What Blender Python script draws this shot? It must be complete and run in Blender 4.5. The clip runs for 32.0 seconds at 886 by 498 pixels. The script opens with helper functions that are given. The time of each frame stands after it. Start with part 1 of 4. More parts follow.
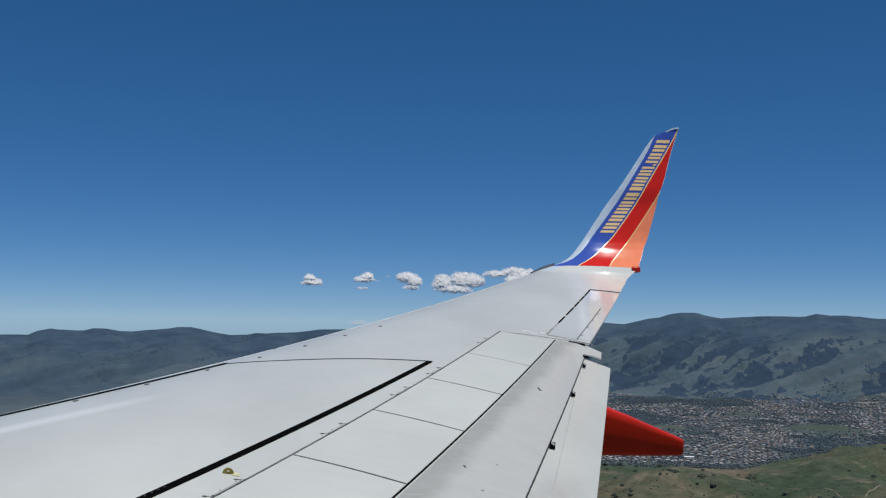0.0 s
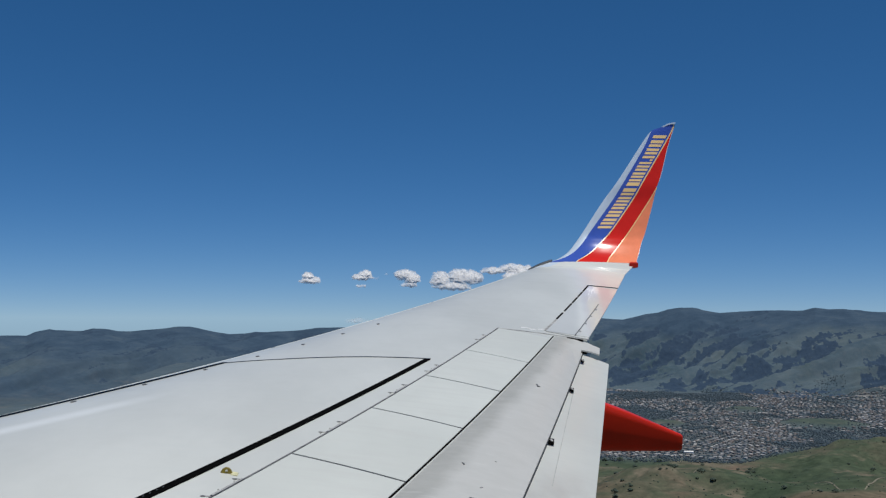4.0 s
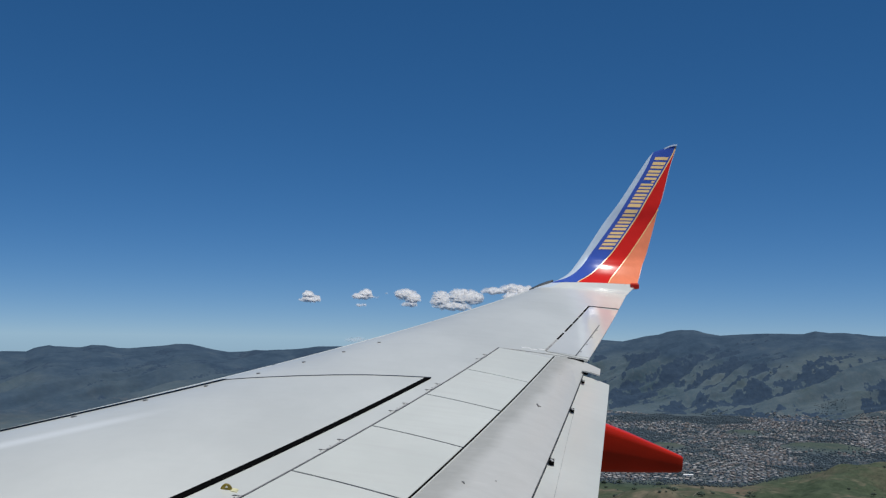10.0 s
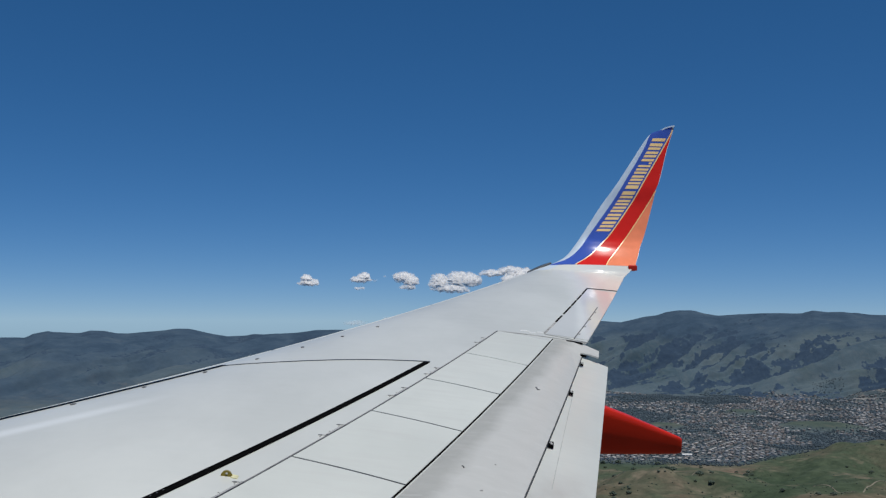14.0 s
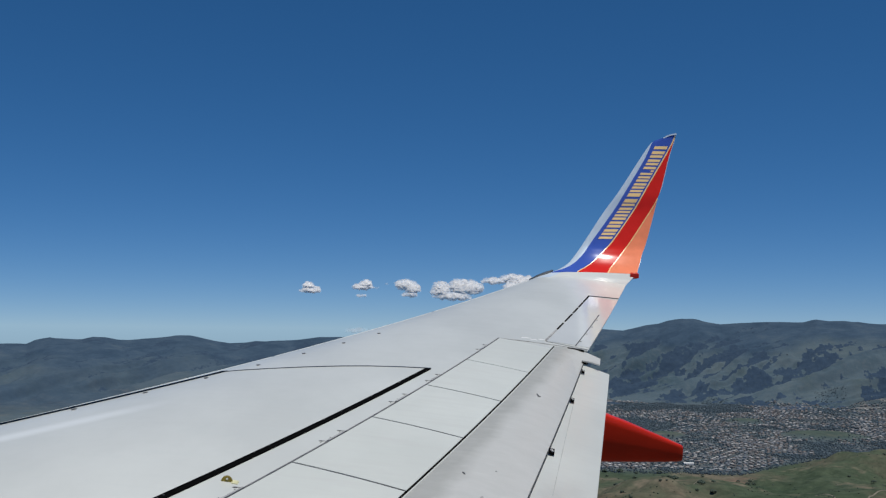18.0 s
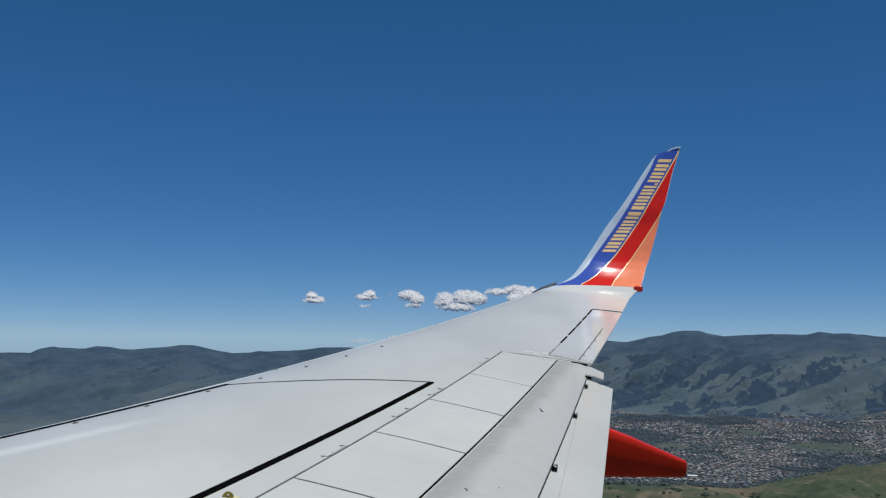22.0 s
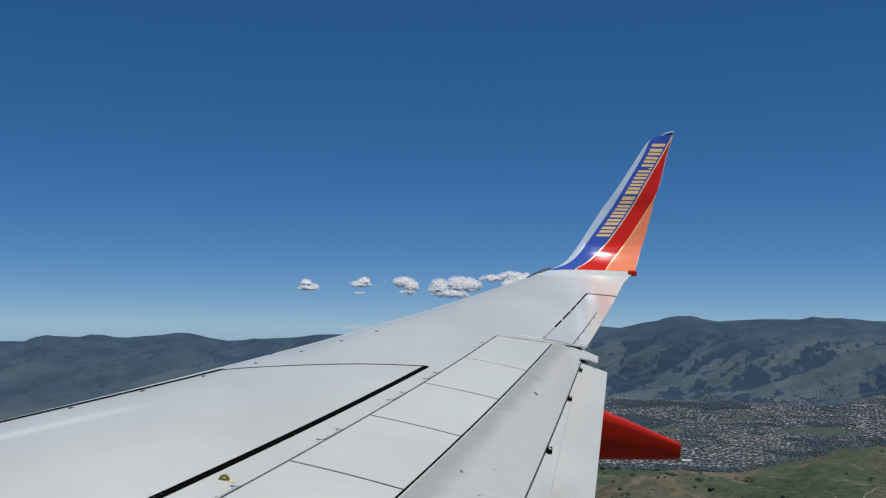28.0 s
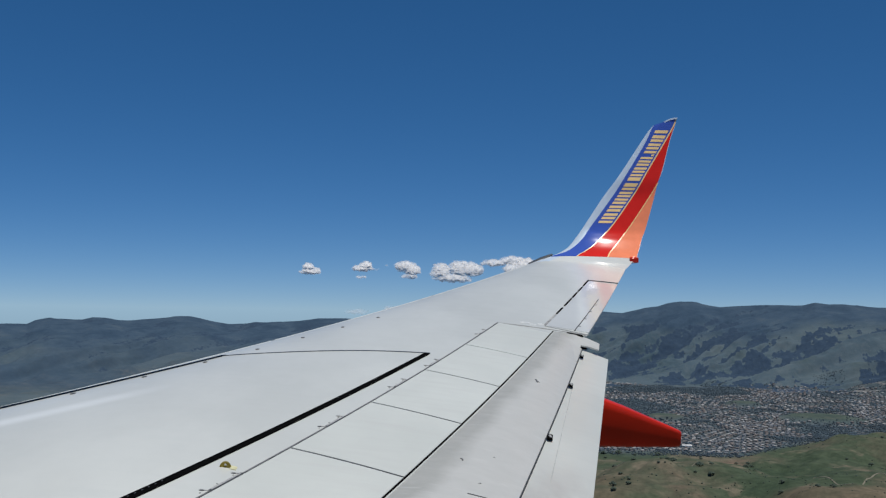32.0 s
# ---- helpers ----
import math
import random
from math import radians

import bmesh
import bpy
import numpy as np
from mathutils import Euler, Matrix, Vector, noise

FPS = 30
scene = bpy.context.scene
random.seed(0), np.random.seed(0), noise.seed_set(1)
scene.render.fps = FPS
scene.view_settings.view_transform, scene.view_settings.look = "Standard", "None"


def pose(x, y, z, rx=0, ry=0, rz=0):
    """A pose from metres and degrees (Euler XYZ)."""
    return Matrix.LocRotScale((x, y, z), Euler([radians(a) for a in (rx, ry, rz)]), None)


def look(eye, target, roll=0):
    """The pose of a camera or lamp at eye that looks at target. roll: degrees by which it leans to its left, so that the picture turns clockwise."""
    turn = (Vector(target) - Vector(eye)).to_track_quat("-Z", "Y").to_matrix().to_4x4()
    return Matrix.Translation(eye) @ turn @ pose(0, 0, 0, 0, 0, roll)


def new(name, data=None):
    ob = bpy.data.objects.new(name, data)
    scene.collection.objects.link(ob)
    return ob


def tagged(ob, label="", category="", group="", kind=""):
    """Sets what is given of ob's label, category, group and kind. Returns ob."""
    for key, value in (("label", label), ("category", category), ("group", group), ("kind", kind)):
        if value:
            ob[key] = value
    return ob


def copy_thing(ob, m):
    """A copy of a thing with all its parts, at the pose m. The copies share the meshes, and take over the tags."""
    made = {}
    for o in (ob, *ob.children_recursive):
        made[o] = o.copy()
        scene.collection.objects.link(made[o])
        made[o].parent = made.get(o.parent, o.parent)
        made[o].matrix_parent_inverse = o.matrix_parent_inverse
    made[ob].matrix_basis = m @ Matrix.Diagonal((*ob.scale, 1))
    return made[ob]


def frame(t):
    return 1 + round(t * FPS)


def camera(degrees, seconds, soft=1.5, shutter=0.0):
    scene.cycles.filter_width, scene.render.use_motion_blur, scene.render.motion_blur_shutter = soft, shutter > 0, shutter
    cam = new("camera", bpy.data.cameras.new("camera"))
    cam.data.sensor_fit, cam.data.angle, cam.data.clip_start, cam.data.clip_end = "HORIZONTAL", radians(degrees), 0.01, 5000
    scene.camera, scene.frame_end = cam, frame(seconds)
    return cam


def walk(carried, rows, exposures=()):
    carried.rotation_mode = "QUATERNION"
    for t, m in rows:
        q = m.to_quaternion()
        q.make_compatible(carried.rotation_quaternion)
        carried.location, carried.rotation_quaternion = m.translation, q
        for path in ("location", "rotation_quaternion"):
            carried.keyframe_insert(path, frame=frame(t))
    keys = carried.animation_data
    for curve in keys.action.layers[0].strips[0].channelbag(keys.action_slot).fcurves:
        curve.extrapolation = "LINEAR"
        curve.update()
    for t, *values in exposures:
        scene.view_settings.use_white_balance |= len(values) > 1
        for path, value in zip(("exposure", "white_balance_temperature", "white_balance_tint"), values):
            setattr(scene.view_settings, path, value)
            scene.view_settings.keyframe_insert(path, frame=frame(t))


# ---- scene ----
# ---- camera: a hand-held camera at a cabin window, nearly still, looking out along the wing ----
cam = camera(46.26, 32.0, soft=1.3)

# seconds, x, y, z, tilt from straight down, lean, turn
PATH = [
    (0, 0.062, 1.651, -0.010, 94.033, 0.785, -1.367),
    (0.5, 0.068, 1.651, -0.004, 93.912, 0.843, -1.319),
    (1, 0.067, 1.657, 0.008, 93.930, 0.830, -1.388),
    (1.5, 0.065, 1.647, -0.003, 94.139, 0.793, -1.478),
    (2, 0.058, 1.649, -0.004, 94.346, 0.606, -1.613),
    (2.5, 0.062, 1.655, -0.006, 94.423, 0.395, -1.656),
    (3, 0.067, 1.653, -0.009, 94.125, 0.238, -1.607),
    (3.5, 0.069, 1.660, -0.010, 93.873, 0.221, -1.521),
    (5.5, 0.067, 1.655, -0.002, 94.066, 0.419, -1.332),
    (6, 0.062, 1.652, -0.009, 94.571, 0.541, -1.330),
    (6.5, 0.067, 1.663, 0.025, 94.981, 0.555, -1.377),
    (7, 0.064, 1.666, 0.025, 95.275, 0.905, -1.330),
    (7.5, 0.059, 1.658, 0.001, 95.019, 0.842, -1.317),
    (8, 0.061, 1.655, -0.010, 95.315, 0.640, -1.399),
    (8.5, 0.065, 1.652, 0.001, 95.117, 0.568, -1.457),
    (9, 0.060, 1.662, -0.020, 95.221, 0.441, -1.548),
    (9.5, 0.065, 1.655, -0.025, 95.028, 0.430, -1.504),
    (10, 0.060, 1.644, -0.018, 94.971, 0.841, -1.428),
    (10.5, 0.062, 1.655, -0.006, 94.426, 1.144, -1.410),
    (11, 0.071, 1.662, 0.021, 93.968, 1.099, -1.403),
    (11.5, 0.078, 1.668, 0.029, 92.798, 1.007, -1.358),
    (12, 0.074, 1.663, 0.011, 92.693, 0.962, -1.122),
    (12.5, 0.068, 1.659, 0.006, 93.575, 0.617, -1.191),
    (13, 0.058, 1.651, -0.029, 93.612, 0.434, -1.401),
    (13.5, 0.060, 1.652, -0.024, 93.773, 0.310, -1.493),
    (14, 0.060, 1.654, -0.005, 94.010, 0.328, -1.560),
    (14.5, 0.061, 1.653, -0.011, 94.261, 0.611, -1.613),
    (16.5, 0.070, 1.663, 0.002, 93.693, 0.489, -1.449),
    (17, 0.066, 1.653, 0.010, 93.590, 0.486, -1.447),
    (17.5, 0.069, 1.658, 0.009, 93.746, 0.413, -1.454),
    (18, 0.064, 1.650, -0.013, 94.428, 0.540, -1.444),
    (18.5, 0.070, 1.669, 0.008, 94.723, 0.316, -1.486),
    (19, 0.063, 1.663, -0.002, 95.052, 0.440, -1.560),
    (19.5, 0.067, 1.662, -0.002, 95.028, 0.359, -1.538),
    (20, 0.064, 1.656, 0.004, 94.806, 0.353, -1.485),
    (20.5, 0.065, 1.665, 0.001, 94.727, 0.334, -1.428),
    (21, 0.069, 1.656, 0.002, 94.646, 0.409, -1.272),
    (21.5, 0.066, 1.651, 0.012, 94.819, 0.644, -1.240),
    (22, 0.067, 1.666, 0.013, 95.018, 0.777, -1.233),
    (22.5, 0.062, 1.652, 0.011, 95.087, 0.893, -1.240),
    (23, 0.064, 1.660, 0.014, 95.043, 0.929, -1.230),
    (23.5, 0.065, 1.666, 0.009, 95.022, 0.941, -1.170),
    (24, 0.069, 1.661, 0.013, 95.107, 0.950, -1.083),
    (24.5, 0.066, 1.671, 0.007, 95.078, 0.979, -1.103),
    (25, 0.066, 1.671, 0.010, 95.208, 0.864, -1.216),
    (25.5, 0.062, 1.653, -0.014, 95.550, 0.855, -1.322),
    (27.5, 0.067, 1.657, -0.013, 94.609, 0.533, -1.642),
    (28, 0.067, 1.659, -0.008, 94.284, 0.500, -1.555),
    (28.5, 0.068, 1.653, 0.001, 94.133, 0.502, -1.533),
    (29, 0.069, 1.662, -0.000, 94.079, 0.458, -1.500),
    (29.5, 0.072, 1.663, 0.014, 93.921, 0.448, -1.465),
    (30, 0.074, 1.665, 0.004, 93.890, 0.550, -1.460),
    (30.5, 0.064, 1.662, -0.012, 94.115, 0.639, -1.491),
    (31, 0.071, 1.675, 0.012, 94.070, 0.546, -1.404),
    (31.5, 0.072, 1.669, 0.021, 93.581, 0.690, -1.447),
    (32, 0.069, 1.659, 0.014, 93.425, 0.761, -1.457),
]
walk(cam, [(t, pose(x, y, z, rx, 0, rz) @ pose(0, 0, 0, 0, 0, ro)) for t, x, y, z, rx, ro, rz in PATH],
     exposures=[(0.0, 0.0), (32.0, 0.0)])

# ---- daylight ----
SUN = Vector((0.205, -0.21, 0.93)).normalized()
world = bpy.data.worlds.new("sky")
scene.world = world
world.use_nodes = True
wn = world.node_tree
sky = wn.nodes.new("ShaderNodeTexSky")
sky.sky_type = "NISHITA"
sky.sun_disc = False
sky.sun_elevation = math.asin(SUN.z)
sky.sun_rotation = math.atan2(SUN.x, SUN.y)
sky.altitude = 1500
sky.air_density = 0.45
sky.dust_density = 0.0
sky.ozone_density = 7.0
rich = wn.nodes.new("ShaderNodeHueSaturation")
rich.inputs["Saturation"].default_value = 1.40
rich.inputs["Hue"].default_value = 0.502
clear_air = wn.nodes.new("ShaderNodeGamma")
clear_air.inputs["Gamma"].default_value = 0.69
wn.links.new(sky.outputs[0], clear_air.inputs["Color"])
wn.links.new(clear_air.outputs[0], rich.inputs["Color"])
wn.links.new(rich.outputs[0], wn.nodes["Background"].inputs[0])
wn.nodes["Background"].inputs[1].default_value = 0.1355
sun = new("sun", bpy.data.lights.new("sun", "SUN"))
sun.data.energy, sun.data.angle, sun.data.color = 3.6, radians(0.53), (1.0, 0.96, 0.90)
sun.matrix_world = look(SUN * 100, (0, 0, 0))


# ---- materials ----
def node_mat(name):
    m = bpy.data.materials.new(name)
    m.use_nodes = True
    nt = m.node_tree
    return m, nt, nt.nodes["Principled BSDF"]


def ramp(nt, fac, stops):
    r = nt.nodes.new("ShaderNodeValToRGB")
    while len(r.color_ramp.elements) < len(stops):
        r.color_ramp.elements.new(0.5)
    for e, (pos, col) in zip(r.color_ramp.elements, stops):
        e.position, e.color = pos, (*col, 1)
    nt.links.new(fac, r.inputs[0])
    return r.outputs[0]


def noise_tex(nt, scale, detail=4.0, rough=0.55, stretch=(1, 1, 1), turn=0.0):
    tc = nt.nodes.new("ShaderNodeTexCoord")
    mp = nt.nodes.new("ShaderNodeMapping")
    mp.inputs["Scale"].default_value = stretch
    mp.inputs["Rotation"].default_value = (0, 0, turn)
    n = nt.nodes.new("ShaderNodeTexNoise")
    n.inputs["Scale"].default_value, n.inputs["Detail"].default_value = scale, detail
    n.inputs["Roughness"].default_value = rough
    nt.links.new(tc.outputs["Object"], mp.inputs[0])
    nt.links.new(mp.outputs[0], n.inputs["Vector"])
    return n.outputs[0]


def mix(nt, fac, a, b, mode="MIX"):
    n = nt.nodes.new("ShaderNodeMix")
    n.data_type, n.blend_type = "RGBA", mode
    for sock, v in ((n.inputs[0], fac), (n.inputs[6], a), (n.inputs[7], b)):
        if isinstance(v, (int, float)):
            sock.default_value = v
        elif isinstance(v, tuple):
            sock.default_value = (*v, 1)
        else:
            nt.links.new(v, sock)
    return n.outputs[2]


def bump(nt, bsdf, height, strength, dist):
    b = nt.nodes.new("ShaderNodeBump")
    b.inputs["Strength"].default_value, b.inputs["Distance"].default_value = strength, dist
    nt.links.new(height, b.inputs["Height"])
    nt.links.new(b.outputs[0], bsdf.inputs["Normal"])


def paint(name, col, dirt, rough=0.32, streak=0.5):
    """Weathered aircraft paint: broad blotches and streaks that run along the airflow."""
    m, nt, b = node_mat(name)
    blotch = noise_tex(nt, 0.9, 5, 0.6, (1, 0.5, 1))
    lines = noise_tex(nt, 5.0, 4, 0.6, (0.35, 2.2, 1), -0.25)
    f1 = ramp(nt, blotch, [(0.38, (0, 0, 0)), (0.62, (1, 1, 1))])
    f2 = ramp(nt, lines, [(0.48, (0, 0, 0)), (0.8, (streak,) * 3)])
    c = mix(nt, f2, mix(nt, f1, col, tuple(v * 0.90 for v in col)), dirt)
    nt.links.new(c, b.inputs["Base Color"])
    rr = ramp(nt, lines, [(0.3, (rough * 0.95,) * 3), (0.8, (rough * 1.15,) * 3)])
    nt.links.new(rr, b.inputs["Roughness"])
    bump(nt, b, noise_tex(nt, 1.3, 2), 0.04, 0.02)
    return m


def plain(name, col, rough=0.5, metal=0.0, vary=0.12, scale=6.0):
    m, nt, b = node_mat(name)
    n = noise_tex(nt, scale, 5)
    c = ramp(nt, n, [(0.3, tuple(v * (1 - vary) for v in col)), (0.7, tuple(min(1, v * (1 + vary)) for v in col))])
    nt.links.new(c, b.inputs["Base Color"])
    b.inputs["Roughness"].default_value, b.inputs["Metallic"].default_value = rough, metal
    return m


M_SKIN = paint("wing_grey_paint", (0.619, 0.642, 0.606), (0.532, 0.568, 0.545), 0.24, 0.34)


def painted_sheen(m):
    """A soft reflected sheen painted into the forward skin's colour, fading outboard."""
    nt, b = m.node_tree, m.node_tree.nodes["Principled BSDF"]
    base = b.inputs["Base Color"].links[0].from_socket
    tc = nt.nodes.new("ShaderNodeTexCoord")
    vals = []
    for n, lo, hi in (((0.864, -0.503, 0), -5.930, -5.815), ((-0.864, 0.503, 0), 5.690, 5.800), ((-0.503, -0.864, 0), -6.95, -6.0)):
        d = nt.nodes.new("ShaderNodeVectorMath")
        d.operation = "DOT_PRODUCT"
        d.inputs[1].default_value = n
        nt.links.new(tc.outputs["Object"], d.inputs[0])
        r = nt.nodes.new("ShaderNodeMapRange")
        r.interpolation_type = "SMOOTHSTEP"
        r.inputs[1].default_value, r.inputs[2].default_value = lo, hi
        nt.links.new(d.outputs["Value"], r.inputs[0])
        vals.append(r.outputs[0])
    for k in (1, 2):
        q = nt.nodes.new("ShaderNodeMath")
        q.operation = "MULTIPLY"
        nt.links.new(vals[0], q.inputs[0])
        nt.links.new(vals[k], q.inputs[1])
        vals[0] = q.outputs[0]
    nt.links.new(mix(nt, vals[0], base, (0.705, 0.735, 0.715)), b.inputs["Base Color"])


painted_sheen(M_SKIN)
M_SPOILER = paint("spoiler_paint", (0.612, 0.642, 0.600), (0.515, 0.525, 0.50), 0.33, 0.50)


def worn_flap():
    """Grey flap paint, rubbed darker in a ragged band behind the spoilers, with pale scuffs."""
    m, nt, b = node_mat("worn_flap_paint")
    tc = nt.nodes.new("ShaderNodeTexCoord")
    dot = nt.nodes.new("ShaderNodeVectorMath")
    dot.operation = "DOT_PRODUCT"
    dot.inputs[1].default_value = (1.0, -0.2957, 0)
    nt.links.new(tc.outputs["Object"], dot.inputs[0])
    wob = noise_tex(nt, 2.3, 7, 0.62, (0.8, 1.0, 1))
    add = nt.nodes.new("ShaderNodeMath")
    add.operation = "MULTIPLY_ADD"
    add.inputs[1].default_value = -0.26
    nt.links.new(wob, add.inputs[0])
    nt.links.new(dot.outputs["Value"], add.inputs[2])
    band = nt.nodes.new("ShaderNodeMapRange")
    band.inputs[1].default_value, band.inputs[2].default_value = -2.145, -2.035
    nt.links.new(add.outputs[0], band.inputs[0])
    grain = noise_tex(nt, 9, 6, 0.7, (0.5, 1, 1))
    dark = ramp(nt, grain, [(0.3, (0.335, 0.343, 0.318)), (0.7, (0.405, 0.411, 0.385))])
    pale = ramp(nt, grain, [(0.3, (0.455, 0.464, 0.443)), (0.7, (0.505, 0.513, 0.492))])
    scuff = ramp(nt, noise_tex(nt, 14, 3, 0.5, (0.4, 1.6, 1), -0.3), [(0.62, (0, 0, 0)), (0.78, (0.35, 0.35, 0.35))])
    nt.links.new(mix(nt, scuff, mix(nt, band.outputs[0], dark, pale), (0.60, 0.61, 0.59)), b.inputs["Base Color"])
    b.inputs["Roughness"].default_value = 0.42
    return m


M_FLAP = worn_flap()
M_WHITE = paint("white_tip_paint", (0.632, 0.652, 0.625), (0.575, 0.59, 0.575), 0.10, 0.2)
M_AFT = paint("aft_flap_paint", (0.575, 0.600, 0.560), (0.48, 0.49, 0.475), 0.30, 0.3)


def inboard_browning(m):
    """A soft brownish tone on the inboard aft flap, thinning outboard."""
    nt, b = m.node_tree, m.node_tree.nodes["Principled BSDF"]
    base = b.inputs["Base Color"].links[0].from_socket
    tc = nt.nodes.new("ShaderNodeTexCoord")
    xyz = nt.nodes.new("ShaderNodeSeparateXYZ")
    nt.links.new(tc.outputs["Object"], xyz.inputs[0])
    r = nt.nodes.new("ShaderNodeMapRange")
    r.interpolation_type = "SMOOTHSTEP"
    r.inputs[1].default_value, r.inputs[2].default_value = 8.7, 7.1
    nt.links.new(xyz.outputs["Y"], r.inputs[0])
    spots = ramp(nt, noise_tex(nt, 2.6, 5, 0.6, (1.6, 0.7, 1)), [(0.30, (0.15,) * 3), (0.70, (0.85,) * 3)])
    q = nt.nodes.new("ShaderNodeMath")
    q.operation = "MULTIPLY"
    nt.links.new(r.outputs[0], q.inputs[0])
    nt.links.new(spots, q.inputs[1])
    nt.links.new(mix(nt, q.outputs[0], base, (0.34, 0.315, 0.295)), b.inputs["Base Color"])


inboard_browning(M_AFT)
M_SLAT = paint("leading_edge_grey", (0.50, 0.53, 0.52), (0.52, 0.540, 0.525), 0.50, 0.3)
M_METAL = plain("bare_leading_edge_metal", (0.66, 0.77, 0.87), 0.18, 0.25, 0.05)
M_ROOT = plain("dark_grey_root_paint", (0.035, 0.048, 0.065), 0.65, 0.0, 0.15)
M_BLACK = plain("black_stripe_paint", (0.003, 0.003, 0.003), 1.0, 0, 0.4, 30)
M_BLACK.node_tree.nodes["Principled BSDF"].inputs["Specular IOR Level"].default_value = 0.02
M_SEAL = plain("dark_rubber_seal", (0.035, 0.040, 0.048), 0.7, 0, 0.5, 12)
M_SEAL2 = plain("grey_joint_filler", (0.27, 0.275, 0.27), 0.7, 0, 0.4, 12)
M_EDGE = plain("dark_blue_line", (0.003, 0.010, 0.022), 1.0, 0, 0.3, 30)
M_EDGE.node_tree.nodes["Principled BSDF"].inputs["Specular IOR Level"].default_value = 0.05
M_CROSS = plain("blue_grey_line", (0.025, 0.042, 0.065), 0.8, 0, 0.3, 30)
M_JOINT = plain("dark_grey_joint", (0.10, 0.105, 0.11), 0.7, 0, 0.4, 12)
M_FAINT = plain("faint_joint", (0.40, 0.41, 0.40), 0.6, 0, 0.2, 12)
M_BLUE = plain("blue_paint", (0.050, 0.105, 0.43), 0.13, 0, 0.05)
M_RED = plain("red_paint", (0.66, 0.026, 0.022), 0.13, 0, 0.06)
M_ORANGE = plain("orange_paint", (0.90, 0.27, 0.14), 0.13, 0, 0.06)
for m_ in (M_BLUE, M_RED, M_ORANGE):
    m_.node_tree.nodes["Principled BSDF"].inputs["Specular IOR Level"].default_value = 0.06
M_GOLD = plain("gold_paint", (0.92, 0.64, 0.28), 0.3, 0, 0.05)
M_FAIRING = plain("red_fairing_paint", (0.52, 0.020, 0.006), 0.30, 0, 0.10, 3.0)
M_FAIRING.node_tree.nodes["Principled BSDF"].inputs["Specular IOR Level"].default_value = 0.3
M_COVER = plain("hinge_cover_grey", (0.36, 0.365, 0.36), 0.45, 0, 0.12)
M_PALE_YELLOW = plain("yellow_patch", (0.60, 0.58, 0.36), 0.5, 0, 0.15, 20)
M_YELLOW = plain("yellow_fitting_paint", (0.20, 0.155, 0.018), 0.5, 0, 0.3, 40)
M_STUD = plain("grey_stud_metal", (0.11, 0.115, 0.12), 0.5, 0.3, 0.3, 60)


# ---- mesh helpers ----
def mesh_ob(name, verts, faces, material, smooth=False):
    me = bpy.data.meshes.new(name)
    me.from_pydata([tuple(v) for v in verts], [], faces)
    me.materials.append(material)
    if smooth:
        me.polygons.foreach_set("use_smooth", [True] * len(me.polygons))
        me.set_sharp_from_angle(angle=radians(38))
    me.update()
    return new(name, me)


def part(name, vf, material, parent, label="", smooth=False):
    ob = mesh_ob(name, vf[0], vf[1], material, smooth)
    ob.parent = parent
    return tagged(ob, label)


def empty(name, at, label, category, group="", kind=""):
    ob = new(name)
    ob.location = at
    return tagged(ob, label, category, group, kind)


def slab(top, bottom, nu, nv):
    """A closed sheet from two grids of points (lists of nu * nv, row by row)."""
    n = nu * nv
    faces = []
    for i in range(nu - 1):
        for j in range(nv - 1):
            a, b, c, d = i * nv + j, i * nv + j + 1, (i + 1) * nv + j + 1, (i + 1) * nv + j
            faces.append((a, d, c, b))
            faces.append((a + n, b + n, c + n, d + n))
    rim = [(i * nv) for i in range(nu)] + [(nu - 1) * nv + j for j in range(1, nv)] + \
          [i * nv + nv - 1 for i in range(nu - 2, -1, -1)] + [j for j in range(nv - 2, 0, -1)]
    for a, b in zip(rim, rim[1:] + rim[:1]):
        faces.append((a, a + n, b + n, b))
    return list(top) + list(bottom), faces


# ---- the wing's shape: x runs aft, y outboard, z up ----
def x_le(y):
    return -4.1 + 0.529 * (y - 5.9)


def x_te(y):
    return max(0.2879 * (y - 5.9), 0.0)


def z_ref(x, y):
    return -1.4898 + 0.0819 * (y - 2) + 0.00446 * (y - 2) ** 2 - 0.0115 * x


def z_top(x, y):
    le, te = x_le(y), x_te(y)
    c = te - le
    u = min(max((x - le) / c, 0.0), 1.0)
    return z_ref(x, y) + c * 0.15 * math.sqrt(u) * (1 - u)


def on_top(x, y, lift=0.0):
    return Vector((x, y, z_top(x, y) + lift))


def x_hinge(y):
    return -0.134 + 0.327 * (y - 9)


def x_spoiler(y):
    return 0.529 + 0.2957 * (y - 9)


def ribbon(line, width, lift, thick=0.003, across=None):
    """A narrow strip that lies on the wing along a line of (x, y)."""
    top, bot = [], []
    for k, (x, y) in enumerate(line):
        x0, y0 = line[max(k - 1, 0)]
        x1, y1 = line[min(k + 1, len(line) - 1)]
        t = Vector((x1 - x0, y1 - y0)).normalized()
        n = Vector((t.y, -t.x)) if across is None else Vector(across)
        for s in (-0.5, 0.5):
            px, py = x + n.x * width * s, y + n.y * width * s
            top.append(on_top(px, py, lift + thick))
            bot.append(on_top(px, py, lift - 0.006))
    return slab(top, bot, len(line), 2)


def span_line(f, y0, y1, n=24):
    return [(f(y0 + (y1 - y0) * k / (n - 1)), y0 + (y1 - y0) * k / (n - 1)) for k in range(n)]


